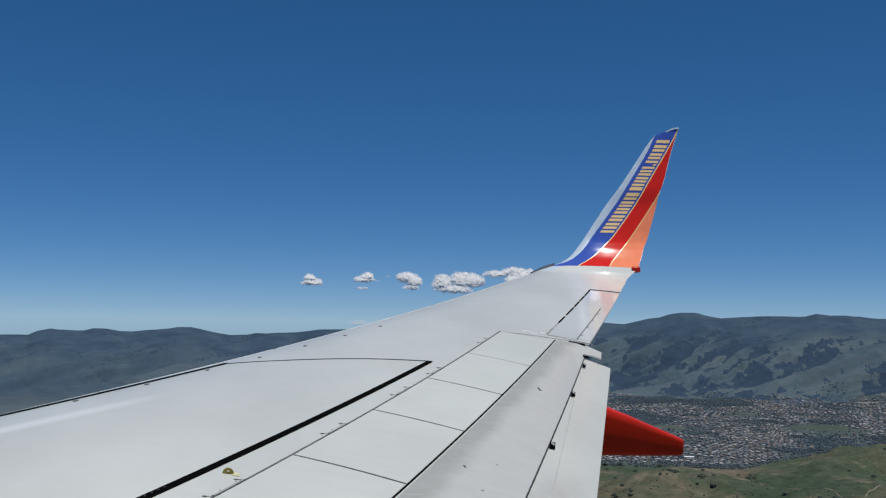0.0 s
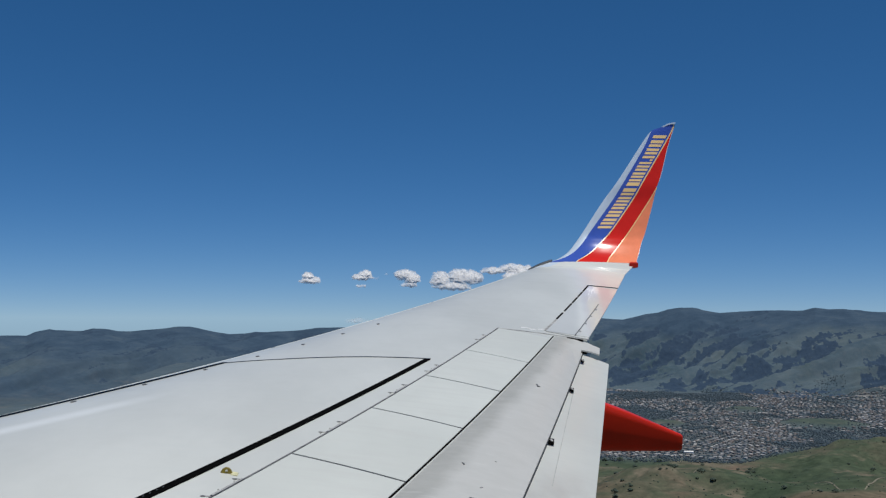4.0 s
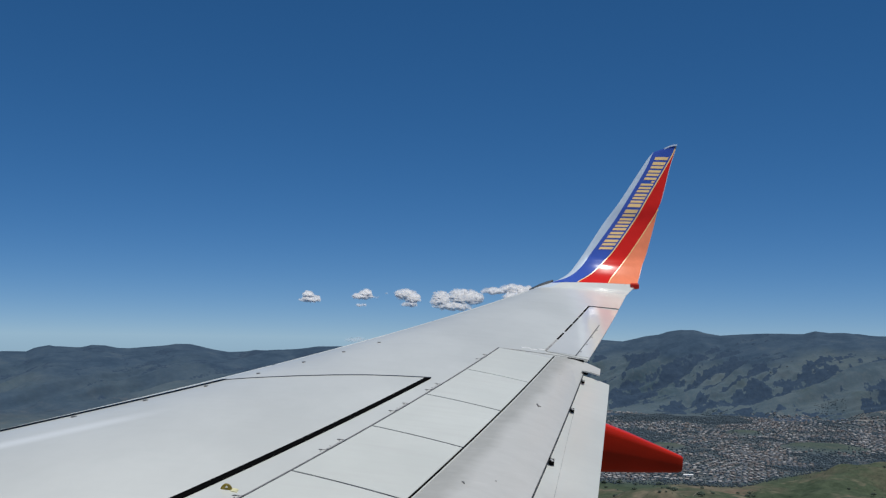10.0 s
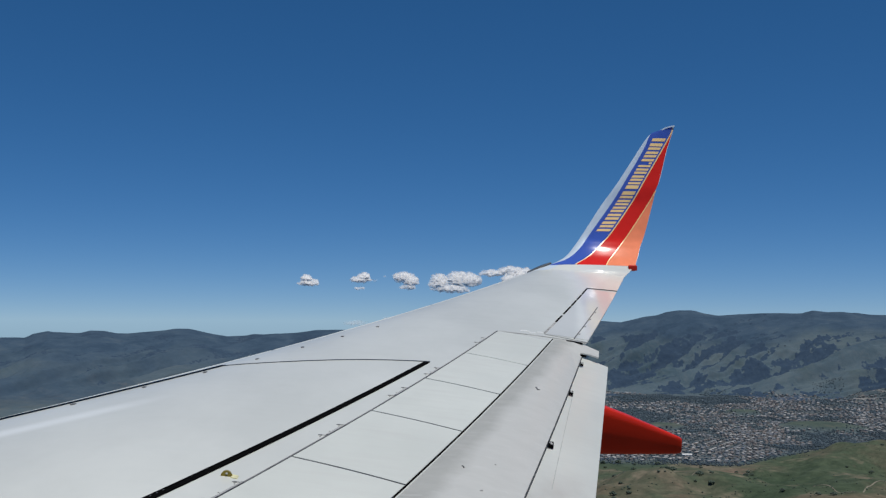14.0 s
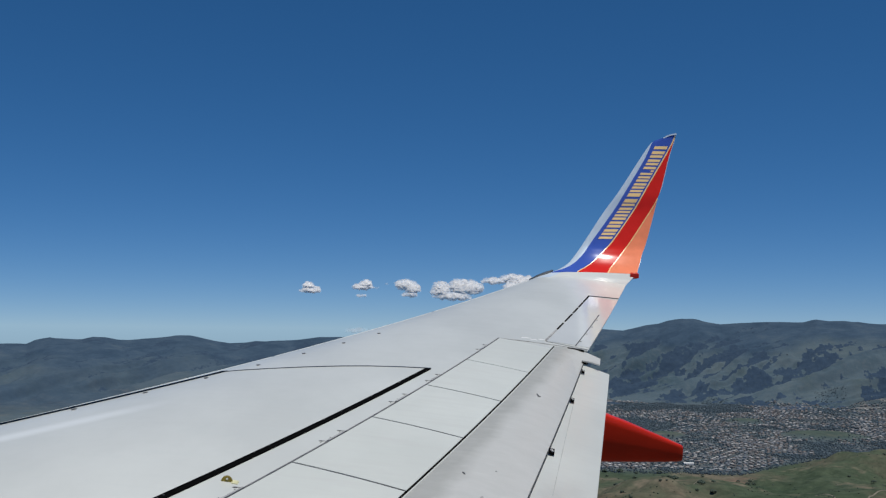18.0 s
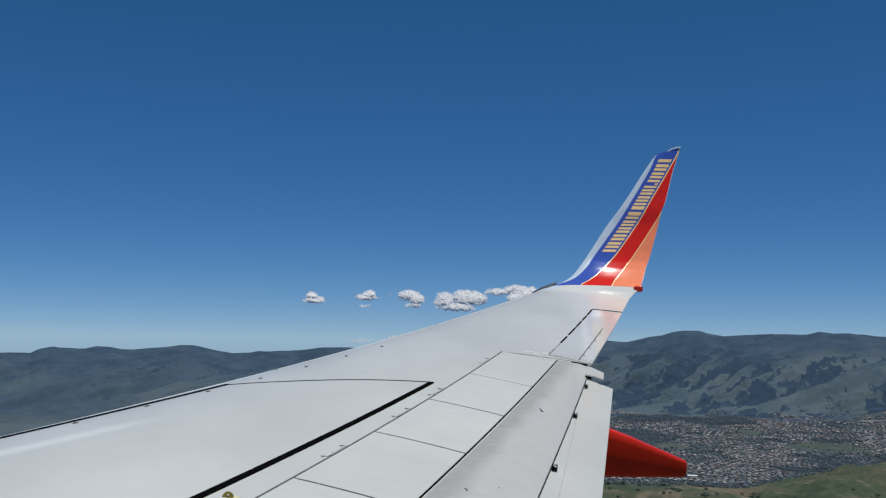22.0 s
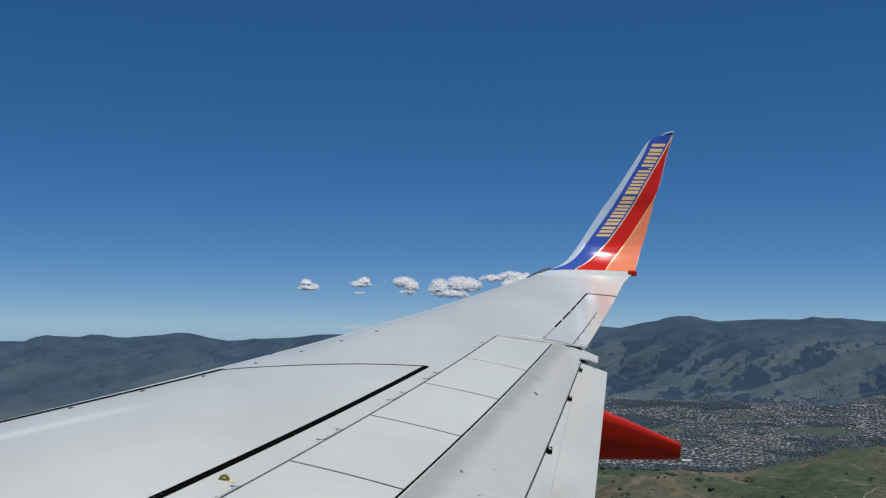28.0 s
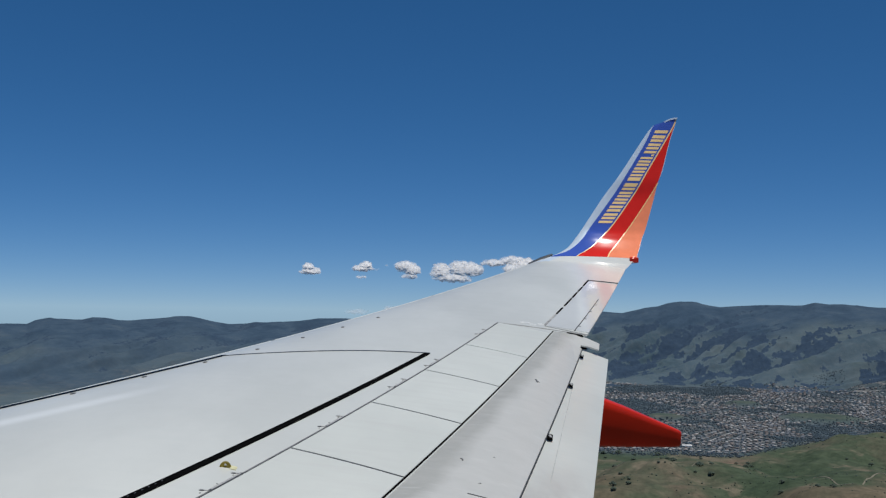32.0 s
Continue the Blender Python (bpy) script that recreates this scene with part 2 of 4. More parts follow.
def panel(fa, fb, y0, y1, lift, ny=14, nx=6, skew=0.327):
    """A sheet on the wing's top between two span lines, its ends square to the hinge."""
    top, bot = [], []
    for i in range(ny):
        y = y0 + (y1 - y0) * i / (ny - 1)
        for j in range(nx):
            k = j / (nx - 1)
            xa = fa(y)
            x = xa + (fb(y) - xa) * k
            yy = y - skew * (x - xa)
            x = fa(y) + (fb(yy) - fa(y)) * k
            top.append(on_top(x, yy, lift))
            bot.append(on_top(x, yy, lift - 0.012))
    return slab(top, bot, ny, nx)


wing = empty("airliner_wing", (0, 0, 0), "light grey weathered airliner wing with colourful upturned winglet", "wing")

# skin: upper and lower surface as one closed shell
NU, Y0, Y1 = 40, 0.75, 16.86
ys = [Y0 + (Y1 - Y0) * k / 60 for k in range(61)]
us = [(k / NU) ** 1.8 for k in range(NU + 1)]


def chord_end(y):
    """Where the fixed skin stops: at the spoilers' edge inboard, at the trailing edge over the aileron."""
    return x_te(y) if y > 12.16 else min(x_te(y), x_spoiler(y) + 0.02)


ys = sorted(set(ys + [12.13, 12.165]))
verts, faces = [], []
for y in ys:
    le = x_le(y)
    xe, c = chord_end(y), x_te(y) - x_le(y)
    ring = []
    for u in reversed(us):
        x = le + u * (xe - le)
        ring.append((x, y, z_top(x, y)))
    for u in us[1:]:
        x = le + u * (xe - le)
        uu = (x - le) / c
        ring.append((x, y, min(z_ref(x, y) - c * 0.11 * math.sqrt(uu) * (1 - uu) ** 1.1, z_top(x, y) - 0.008)))
    verts += ring
n = len(us) * 2 - 1
for i in range(len(ys) - 1):
    for j in range(n - 1):
        a = i * n + j
        faces.append((a, a + 1, a + n + 1, a + n))
    faces.append((i * n + n - 1, i * n, (i + 1) * n, (i + 1) * n + n - 1))
faces.append(tuple(range(n))[::-1])
faces.append(tuple((len(ys) - 1) * n + k for k in range(n)))
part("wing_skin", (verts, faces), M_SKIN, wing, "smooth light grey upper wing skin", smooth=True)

# leading-edge slats: thin shells that hug the nose
for y0, y1 in ((2.6, 5.4), (5.45, 8.25), (8.3, 11.1), (11.15, 13.9), (13.95, 16.6)):
    top, bot = [], []
    for i in range(13):
        y = y0 + (y1 - y0) * i / 12
        for j in range(9):
            w = -0.10 + 0.26 * j / 8
            x = x_le(y) + abs(w) ** 1.6 / 0.26 ** 0.6
            c = x_te(y) - x_le(y)
            uu = (x - x_le(y)) / c
            z = z_top(x, y) if w >= 0 else z_ref(x, y) - c * 0.11 * math.sqrt(uu) * (1 - uu)
            top.append(Vector((x - 0.006, y, z + (0.004 if w >= 0 else -0.004))))
            bot.append(Vector((x + 0.006, y, z - (0.004 if w >= 0 else -0.004))))
    part("slat", slab(top, bot, 13, 9), M_SLAT, wing, "grey leading-edge slat", smooth=True)

# painted boundary: dark line along the nose, thin cross line, broad black stripe
part("edge_line", ribbon(span_line(lambda y: x_le(y) + 0.385, 3.0, 10.13, 40), 0.050, 0.004), M_EDGE, wing, "thin black line along the leading edge")
arc = [(0.197, 10.475), (0.037, 10.440), (-0.106, 10.409), (-0.34, 10.352), (-0.57, 10.283), (-0.706, 10.238), (-0.84, 10.198), (-0.973, 10.158), (-1.196, 10.113), (-1.34, 10.10), (-1.466, 10.102), (-1.52, 10.11)]
part("cross_line", ribbon(arc, 0.016, 0.002, across=(0, 1)), M_CROSS, wing, "thin curved dark line across the wing")
stripe = [(0.172 - 0.350 * k * 0.25, 10.45 - k * 0.25) for k in range(31)]
part("black_stripe", ribbon(stripe, 0.047, 0.003), M_BLACK, wing, "broad black boundary stripe")

# spoilers
part("hinge_joint", ribbon(span_line(x_hinge, 5.4, 12.17, 40), 0.010, 0.002), M_JOINT, wing, "grey joint along the spoiler hinges")
for ya, yb in ((8.02, 8.27), (9.21, 9.46), (10.02, 10.26), (11.52, 11.745), (6.69, 6.975)):
    part("hinge_frame", ribbon(span_line(lambda y: x_hinge(y) - 0.004, ya - 0.01, yb + 0.01, 4), 0.016, 0.003), M_SEAL, wing, "dark edge of a hinge cover")
    part("hinge_cover", ribbon(span_line(lambda y: x_hinge(y) - 0.004, ya, yb, 4), 0.008, 0.005), M_COVER, wing, "grey hinge cover strip")
ends = [12.165, 10.972, 9.84, 8.70, 7.50, 6.30, 5.15]
for b, a in zip(ends, ends[1:]):
    part("spoiler", panel(lambda y: x_hinge(y) + 0.012, x_spoiler, a + 0.010, b - 0.010, 0.006), M_SPOILER, wing, "pale grey spoiler panel", smooth=False)
for y in ends[2:]:
    part("spoiler_gap", ribbon([(x_hinge(y) + (x_spoiler(y) - x_hinge(y)) * k / 6.6, y - 0.327 * (x_spoiler(y) - x_hinge(y)) * k / 6.6) for k in range(7)], 0.019, 0.001, across=(0, 1)), M_SEAL, wing, "dark gap between two spoilers")
part("spoiler_gap", ribbon([(x_hinge(12.165) + 0.9 * k / 8, 12.165 + 0.02 * k / 8) for k in range(9)], 0.02, 0.001, across=(0, 1)), M_SEAL2, wing, "fine grey joint beside the aileron")
part("trailing_seal", ribbon(span_line(lambda y: x_spoiler(y) + 0.006, 5.2, 12.12, 40), 0.010, 0.001), M_BLACK, wing, "black seal behind the spoilers")


# pale flecks where the paint is scuffed beside the aileron
M_FLECK = plain("scuffed_white_paint", (0.70, 0.715, 0.70), 0.4, 0, 0.08, 20)
for x, y, ln in ((1.15, 12.34, 0.10), (1.24, 12.30, 0.07), (1.33, 12.36, 0.09)):
    part("paint_scuff", ribbon([(x, y), (x + ln * 0.5, y + 0.02), (x + ln, y + 0.01)], 0.03, 0.0008, 0.0012, across=(0, 1)), M_FLECK, wing, "pale scuffed fleck in the paint")

# hinge marks and small studs
def dome(at, rx, ry, h, rings=3, seg=10):
    vs, fs = [Vector(at) + Vector((0, 0, h))], []
    for r in range(1, rings + 1):
        a = math.pi / 2 * r / rings
        for s in range(seg):
            b = 2 * math.pi * s / seg
            vs.append(Vector(at) + Vector((rx * math.sin(a) * math.cos(b), ry * math.sin(a) * math.sin(b), h * math.cos(a) - (0.01 if r == rings else 0))))
    for s in range(seg):
        fs.append((0, 1 + s, 1 + (s + 1) % seg))
        for r in range(rings - 1):
            a, b = 1 + r * seg + s, 1 + r * seg + (s + 1) % seg
            fs.append((a, a + seg, b + seg, b))
    return vs, fs


for k in range(9):
    y = 12.15 - 0.59 * k
    x = -3.615 + 0.529 * (y - 5.9)
    part("slat_stud", dome(on_top(x, y), 0.019, 0.05, 0.006), M_STUD, wing, "small dark stud behind the slat")
for y in (8.006, 8.282, 9.194, 9.473, 10.01, 10.268, 11.507, 11.754, 6.68, 6.98):
    mark = part("hinge_mark", dome(on_top(x_hinge(y) - 0.045, y), 0.016, 0.012, 0.004), M_STUD, wing, "small dark hinge mark")
    part("hinge_stem", ribbon([(x_hinge(y) - 0.04, y), (x_hinge(y) - 0.015, y + 0.002), (x_hinge(y) + 0.012, y + 0.004)], 0.004, 0.001, across=(0, 1)), M_COVER, mark, "thin dark stem to the joint")
# rivets beside the hinge covers, and pale dashes on the stripe
for ya, yb in ((8.02, 8.27), (9.21, 9.46), (10.02, 10.26), (6.69, 6.975)):
    for k in range(6):
        y = ya - 0.05 + (yb - ya + 0.10) * k / 5
        part("rivet", dome(on_top(x_hinge(y) - 0.030 + 0.050 * (k % 2), y), 0.0055, 0.0055, 0.003, 2, 7), M_STUD, wing)
for k in range(8):
    y = 6.36 + 0.052 * k
    part("stripe_dash", ribbon([(0.166 - 0.350 * (10.45 - y), y), (0.170 - 0.350 * (10.45 - y), y + 0.012)], 0.0035, 0.0075, 0.001), M_STUD, wing, "pale dash on the black stripe")
part("rivet", dome(on_top(-0.912, 7.143), 0.010, 0.012, 0.004, 2, 8), M_STUD, wing)

# ---- outboard flap: main panel, drooped aft panel, end tab ----
def x_joint(y):
    return 1.751 + 0.239 * (y - 12.14)


def x_aft(y):
    return 1.971 + 0.211 * (y - 12.04)


def z_seat(y):
    return z_top(x_spoiler(y), y)


def flap_sheet(rows_of, ny, nx, y0, y1, thick):
    top, bot = [], []
    for i in range(ny):
        y = y0 + (y1 - y0) * i / (ny - 1)
        for j in range(nx):
            x, yy, z, th = rows_of(y, j / (nx - 1))
            top.append(Vector((x, yy, z)))
            bot.append(Vector((x, yy, z - thick * th)))
    return slab(top, bot, ny, nx)


def main_flap(y, k):
    a, b = x_spoiler(y) + 0.018, x_joint(y)
    x = a + (b - a) * k
    return x, y - 0.29 * (x - a), z_seat(y) - 0.006 - 0.145 * k * k, 1.05 - k


def aft_flap(y, k):
    a, b = x_joint(y) - 0.06, x_aft(y)
    x = a + (b - a) * k
    y -= 0.10 * (1 - k) * max(0.0, (y - 11.6) / 0.5)
    return x, y - 0.29 * (x - x_spoiler(y)), z_seat(y) - 0.156 - 0.112 * k ** 1.2, 1.1 - k


part("main_flap", flap_sheet(main_flap, 40, 12, 5.2, 12.13, 0.16), M_FLAP, wing, "grey scuffed main flap panel", smooth=True)
part("aft_flap", flap_sheet(aft_flap, 40, 8, 5.2, 12.10, 0.07), M_AFT, wing, "pale drooped aft flap panel", smooth=True)
OUTER = [(1.47, 12.13, -0.180), (1.56, 12.11, -0.187), (1.665, 12.10, -0.2046), (1.795, 12.13, -0.237), (1.936, 12.17, -0.2958)]
MIDDLE = [(1.50, 11.95, -0.212), (1.598, 11.93, -0.2525), (1.7103, 11.93, -0.305), (1.797, 11.93, -0.321), (1.883, 11.90, -0.349)]
INNER = [Vector(main_flap(11.4, k)[:3]) + Vector((0, 0, 0.002)) for k in (0.06, 0.5, 0.985)]
skin = [Vector(q) for q in OUTER + MIDDLE] + INNER
under = [q - Vector((0.004, 0, 0.012)) for q in skin]
quads = [(k, k + 1, k + 6, k + 5) for k in range(4)] + [(5, 6, 11, 10), (6, 7, 12, 11)]
rim = [0, 1, 2, 3, 4, 9, 8, 7, 12, 11, 10, 5]
faces = quads + [tuple(v + 13 for v in reversed(f)) for f in quads] + [(rim[k], rim[(k + 1) % 12], rim[(k + 1) % 12] + 13, rim[k] + 13) for k in range(12)]
tab = part("flap_tab", (skin + under, faces), M_FLAP, wing, "pale outer end of the flap", smooth=True)
tab.data.polygons.foreach_set("use_smooth", [k < 6 for k in range(len(faces))])
GAP = [Vector((1.716, 11.975, -0.312)), Vector((1.775, 11.970, -0.327)), Vector((1.706, 11.93, -0.330)), Vector((1.765, 11.940, -0.340))]
part("flap_end_gap", slab(GAP, [q - Vector((0, 0, 0.012)) for q in GAP], 2, 2), M_BLACK, wing, "dark gap under the flap's outer end")


def jpoint(y, lift=0.0):
    return Vector((x_joint(y), y - 0.29 * (x_joint(y) - x_spoiler(y)), z_seat(y) - 0.151 + lift))


def tube_line(pts, w, h):
    top, bot = [], []
    for q in pts:
        for s in (-0.5, 0.5):
            top.append(q + Vector((w * s, 0, h)))
            bot.append(q + Vector((w * s, 0, -0.02)))
    return slab(top, bot, len(pts), 2)


part("flap_joint", tube_line([jpoint(5.3 + k * 0.17) for k in range(41)], 0.0045, 0.002), M_SEAL, wing, "dark joint between the flap panels")


def box_between(c, ex, ey, ez, bev=0.15):
    """A block with chamfered upper edges, half sizes ex, ey, ez as vectors."""
    vs = []
    for z, k in ((-1, 1), (1 - 2 * bev, 1), (1, 1 - bev)):
        for x, y in ((-1, -1), (1, -1), (1, 1), (-1, 1)):
            vs.append(Vector(c) + ex * x * k + ey * y * k + ez * z)
    fs = [(3, 2, 1, 0), (8, 9, 10, 11)]
    for r in (0, 4):
        for s in range(4):
            a, b = r + s, r + (s + 1) % 4
            fs.append((a, b, b + 4, a + 4))
    return vs, fs


for y, sc in ((11.68, 0.8), (10.48, 0.9), (8.86, 1.0)):
    q = jpoint(y)
    br = part("track_bracket", box_between(q + Vector((0.022, -0.012, -0.004)), Vector((0.018 * sc, 0.0, -0.004)), Vector((0.008, 0.050 * sc, 0.009)), Vector((0, 0, 0.008))), M_BLACK, wing, "black flap-track bracket in the joint")
    part("bracket_lug", box_between(q + Vector((0.021, -0.014, 0.006)), Vector((0.008 * sc, 0.002, 0)), Vector((-0.005, 0.026 * sc, 0.003)), Vector((0, 0, 0.006)), 0.6), M_COVER, br, "grey lug")

part("flap_seam", tube_line([Vector(aft_flap(8.0 + 0.1 * k, 0.42 - 0.006 * k)[:3]) for k in range(26)], 0.005, 0.002), M_FAINT, wing, "faint seam on the aft flap")
def flap_mark(points, w, h=0.004):
    """A thin mark that lies on the main flap along points of (spanwise place, share of the chord)."""
    top, bot = [], []
    for n, (y, k) in enumerate(points):
        q = Vector(main_flap(y, k)[:3])
        o = Vector(main_flap(*points[min(n + 1, len(points) - 1)])[:3]) - Vector(main_flap(*points[max(n - 1, 0)])[:3])
        side = Vector((-o.y, o.x, 0)).normalized() * (w if isinstance(w, float) else w[n]) / 2
        for sgn in (-1, 1):
            top.append(q + side * sgn + Vector((0, 0, h)))
            bot.append(q + side * sgn - Vector((0, 0, 0.01)))
    return slab(top, bot, len(points), 2)


fork = part("flap_fastener", flap_mark([(10.10, 0.44), (10.07, 0.47), (10.035, 0.495)], 0.012), M_STUD, wing, "small dark forked fastener on the flap")
part("prong", flap_mark([(10.07, 0.468), (10.055, 0.505), (10.06, 0.53)], 0.010), M_STUD, fork)
part("flap_fastener", flap_mark([(7.77, 0.305), (7.76, 0.325), (7.742, 0.338)], 0.008), M_STUD, wing, "small dark curled fastener on the flap")
for y, k, sz in ((7.467, 0.63, 0.008), (7.455, 0.622, 0.006), (7.966, 0.60, 0.007)):
    x, yy, z, _ = main_flap(y, k)
    part("flap_fastener", dome((x, yy, z), sz, sz * 1.5, 0.004), M_COVER, wing, "small grey fastener on the flap")
part("flap_slit", flap_mark([(7.25 + 0.06 * k / 6, 0.589 + 0.24 * k / 6) for k in range(7)], [0.009, 0.008, 0.007, 0.005, 0.0035, 0.002, 0.001]), M_JOINT, wing, "short dark tapering slit in the flap")

# ---- aileron ----
part("aileron_slot", ribbon([(1.60, 12.135), (1.68, 12.13), (1.76, 12.125)], 0.05, 0.002, across=(0, 1)), M_BLACK, wing, "black slot between aileron and flap")
def x_ail(y):
    return 2.351 + 0.309 * (y - 15.406)


def ail_end(k0, k1, n=7):
    return [(k0[0] + (k1[0] - k0[0]) * k / (n - 1), k0[1] + (k1[1] - k0[1]) * k / (n - 1)) for k in range(n)]


aileron = part("aileron", panel(lambda y: x_ail(y) + 0.01, lambda y: x_te(y) + 0.004, 12.32, 15.44, 0.005, 24, 6, 0.0), M_WHITE, wing, "pale aileron at the trailing edge")
for a, b in ((12.34, 12.95), (13.03, 13.42), (13.55, 14.05), (14.13, 14.5), (14.58, 14.92), (15.0, 15.42)):
    part("aileron_gap", ribbon(span_line(x_ail, a, b, 6), 0.020, 0.006), M_BLACK if a > 12.9 else M_SEAL2, wing, "dark slot along the aileron hinge")
part("aileron_joint", ribbon(ail_end((2.36, 15.46), (2.79, 15.585)), 0.014, 0.007, across=(0, 1)), M_SEAL, wing, "dark joint at the aileron's outer end")
part("aileron_joint", ribbon(ail_end((1.40, 12.30), (1.83, 12.20)), 0.02, 0.004, across=(0, 1)), M_FAINT, wing, "faint joint at the aileron's inner end")
part("tab_joint", ribbon(ail_end((1.703, 12.293), (2.288, 14.244), 12), 0.007, 0.007), M_SEAL, aileron, "fine dark line of the aileron tab")
for k in range(4):
    x, y = 1.78 + 0.135 * k, 12.55 + 0.45 * k
    part("tab_hinge", dome(on_top(x + 0.015, y, 0.004), 0.013, 0.020, 0.006), M_STUD, aileron, "tiny hinge of the tab")

# ---- winglet ----
# outboard place, height, then x of: leading edge, metal edge, gold line, orange line, trailing edge
STATIONS = [
    (16.82, 0.660, 1.677, 1.72, 2.29, 2.73, 3.144),
    (16.94, 0.738, 1.79, 1.89, 2.39, 2.83, 3.24),
    (17.03, 0.832, 2.020, 2.065, 2.455, 2.914, 3.346),
    (17.115, 0.906, 2.200, 2.295, 2.582, 2.967, 3.385),
    (17.205, 1.004, 2.352, 2.456, 2.722, 3.055, 3.433),
    (17.32, 1.153, 2.483, 2.604, 2.879, 3.182, 3.493),
    (17.42, 1.336, 2.620, 2.733, 3.047, 3.325, 3.578),
    (17.54, 1.787, 2.924, 3.063, 3.371, 3.636, 3.724),
    (17.57, 2.043, 3.115, 3.229, 3.529, 3.793, 3.794),
    (17.61, 2.242, 3.256, 3.354, 3.647, 3.876, 3.877),
    (17.70, 2.706, 3.563, 3.635, 3.930, 4.010, 4.011),
    (17.75, 2.986, 3.756, 3.762, 4.089, 4.110, 4.111),
    (17.76, 3.095, 3.852, 3.856, 4.125, 4.141, 4.142),
]


def spline(k, c):
    """Smooth interpolation over the stations."""
    i = min(int(k), len(STATIONS) - 2)
    f = k - i
    p = [STATIONS[min(max(i + o, 0), len(STATIONS) - 1)][c] for o in (-1, 0, 1, 2)]
    return 0.5 * (2 * p[1] + (p[2] - p[0]) * f + (2 * p[0] - 5 * p[1] + 4 * p[2] - p[3]) * f * f + (3 * p[1] - p[0] - 3 * p[2] + p[3]) * f ** 3)


def winglet_point(k, x, side, lift=0.0):
    y, z = spline(k, 0), spline(k, 1)
    ty, tz = spline(min(k + 0.05, 12), 0) - spline(max(k - 0.05, 0), 0), spline(min(k + 0.05, 12), 1) - spline(max(k - 0.05, 0), 1)
    ln = math.hypot(ty, tz)
    ny, nz = -tz / ln, ty / ln
    a, b = spline(k, 2), spline(k, 6)
    u = min(max((x - a) / (b - a), 0.0), 1.0)
    h = (b - a) * (0.15 - 0.045 * k if k < 2 else 0.06 + 0.01 * min(k - 2, 4)) * math.sqrt(u) * (1 - u) * side + lift
    cut = 0.125 * (1 - u) ** 1.9 * (max(k - 10.2, 0.0) / 1.8) ** 2
    return Vector((x, y + ny * h, z + nz * h - cut))


KS = [12 * i / 60 for i in range(61)]
us2 = [(k / 14) ** 1.6 for k in range(15)]
top, bot = [], []
for k in KS:
    a, b = spline(k, 2), spline(k, 6)
    for u in us2:
        top.append(winglet_point(k, a + (b - a) * u, 1, 0.0))
        bot.append(winglet_point(k, a + (b - a) * u, -0.6, -0.002))
winglet = part("winglet", slab(top, bot, len(KS), 15), M_METAL, wing, "upturned winglet with bare metal leading edge", smooth=True)


def winglet_strip(name, ca, cb, oa, ob, k0, k1, lift, mat, label, n=50, m=6):
    top, bot = [], []
    for i in range(n):
        k = k0 + (k1 - k0) * i / (n - 1)
        a, b = spline(k, ca) + oa, spline(k, cb) + ob
        b = max(b, a + 0.002)
        for j in range(m):
            x = a + (b - a) * j / (m - 1)
            top.append(winglet_point(k, x, 1, lift))
            bot.append(winglet_point(k, x, 1, lift - 0.004))
    return part(name, slab(top, bot, n, m), mat, winglet, label, smooth=True)


winglet_strip("blue_field", 3, 4, 0.0, -0.010, 2.0, 11.95, 0.004, M_BLUE, "glossy blue painted field")
winglet_strip("gold_line", 4, 4, -0.010, 0.010, 2.0, 11.6, 0.005, M_GOLD, "thin gold line")
winglet_strip("red_field", 4, 5, 0.010, -0.008, 2.0, 11.2, 0.004, M_RED, "glossy red painted band")
winglet_strip("gold_line", 5, 5, -0.008, 0.008, 2.0, 8.0, 0.005, M_GOLD, "thin gold line")
winglet_strip("orange_field", 5, 6, 0.008, -0.002, 2.0, 8.0, 0.004, M_ORANGE, "glossy orange painted corner")
winglet_strip("white_root", 2, 6, 0.01, -0.002, 0.0, 1.98, 0.004, M_WHITE, "white painted winglet root")
vs, fs = [], []
for i in range(9):
    t = i / 8
    c = Vector((1.735 + 0.36 * t, 17.0 + 0.06 * t, 0.728 + 0.152 * t ** 1.2))
    rad = 0.029 * math.sin(math.pi * (0.12 + 0.80 * t)) + 0.006
    for k in range(8):
        a = k * math.pi / 4
        vs.append(c + Vector((-0.45, 0, 0.9)) * rad * math.sin(a) + Vector((0, 1, 0)) * rad * 1.5 * math.cos(a))
for i in range(8):
    for k in range(8):
        a, b = i * 8 + k, i * 8 + (k + 1) % 8
        fs.append((a, b, b + 8, a + 8))
fs += [tuple(range(8)), tuple(64 + k for k in range(8))[::-1]]
part("root_fillet", (vs, fs), M_ROOT, winglet, "dark grey fillet at the leading-edge root", smooth=True)
part("position_light", box_between((3.305, 17.10, 0.815), Vector((0.064, 0, 0)), Vector((0, 0.12, 0.0)), Vector((0, 0, 0.042)), 0.25), M_FAIRING, winglet, "small red trailing light housing")

# pale strip added in place of the bright highlight on the tip's edge
top, bot = [], []
for i in range(11):
    x = spline(12, 2) + (spline(12, 6) - spline(12, 2)) * i / 10
    q = winglet_point(12, x, 0, 0.0)
    for sgn in (-1, 1):
        top.append(q + Vector((0, 0.016 * sgn, 0.012)))
        bot.append(q + Vector((0, 0.020 * sgn, -0.012)))
part("tip_highlight", slab(top, bot, 11, 2), M_METAL, winglet, "thin pale strip standing in for the highlight along the tip")

# gold block marks along the blue field
def arc_pos(s):
    """The station at height s along the winglet."""
    lo, hi = 0.0, 12.0
    for _ in range(40):
        mid = (lo + hi) / 2
        if spline(mid, 1) < s:
            lo = mid
        else:
            hi = mid
    return lo


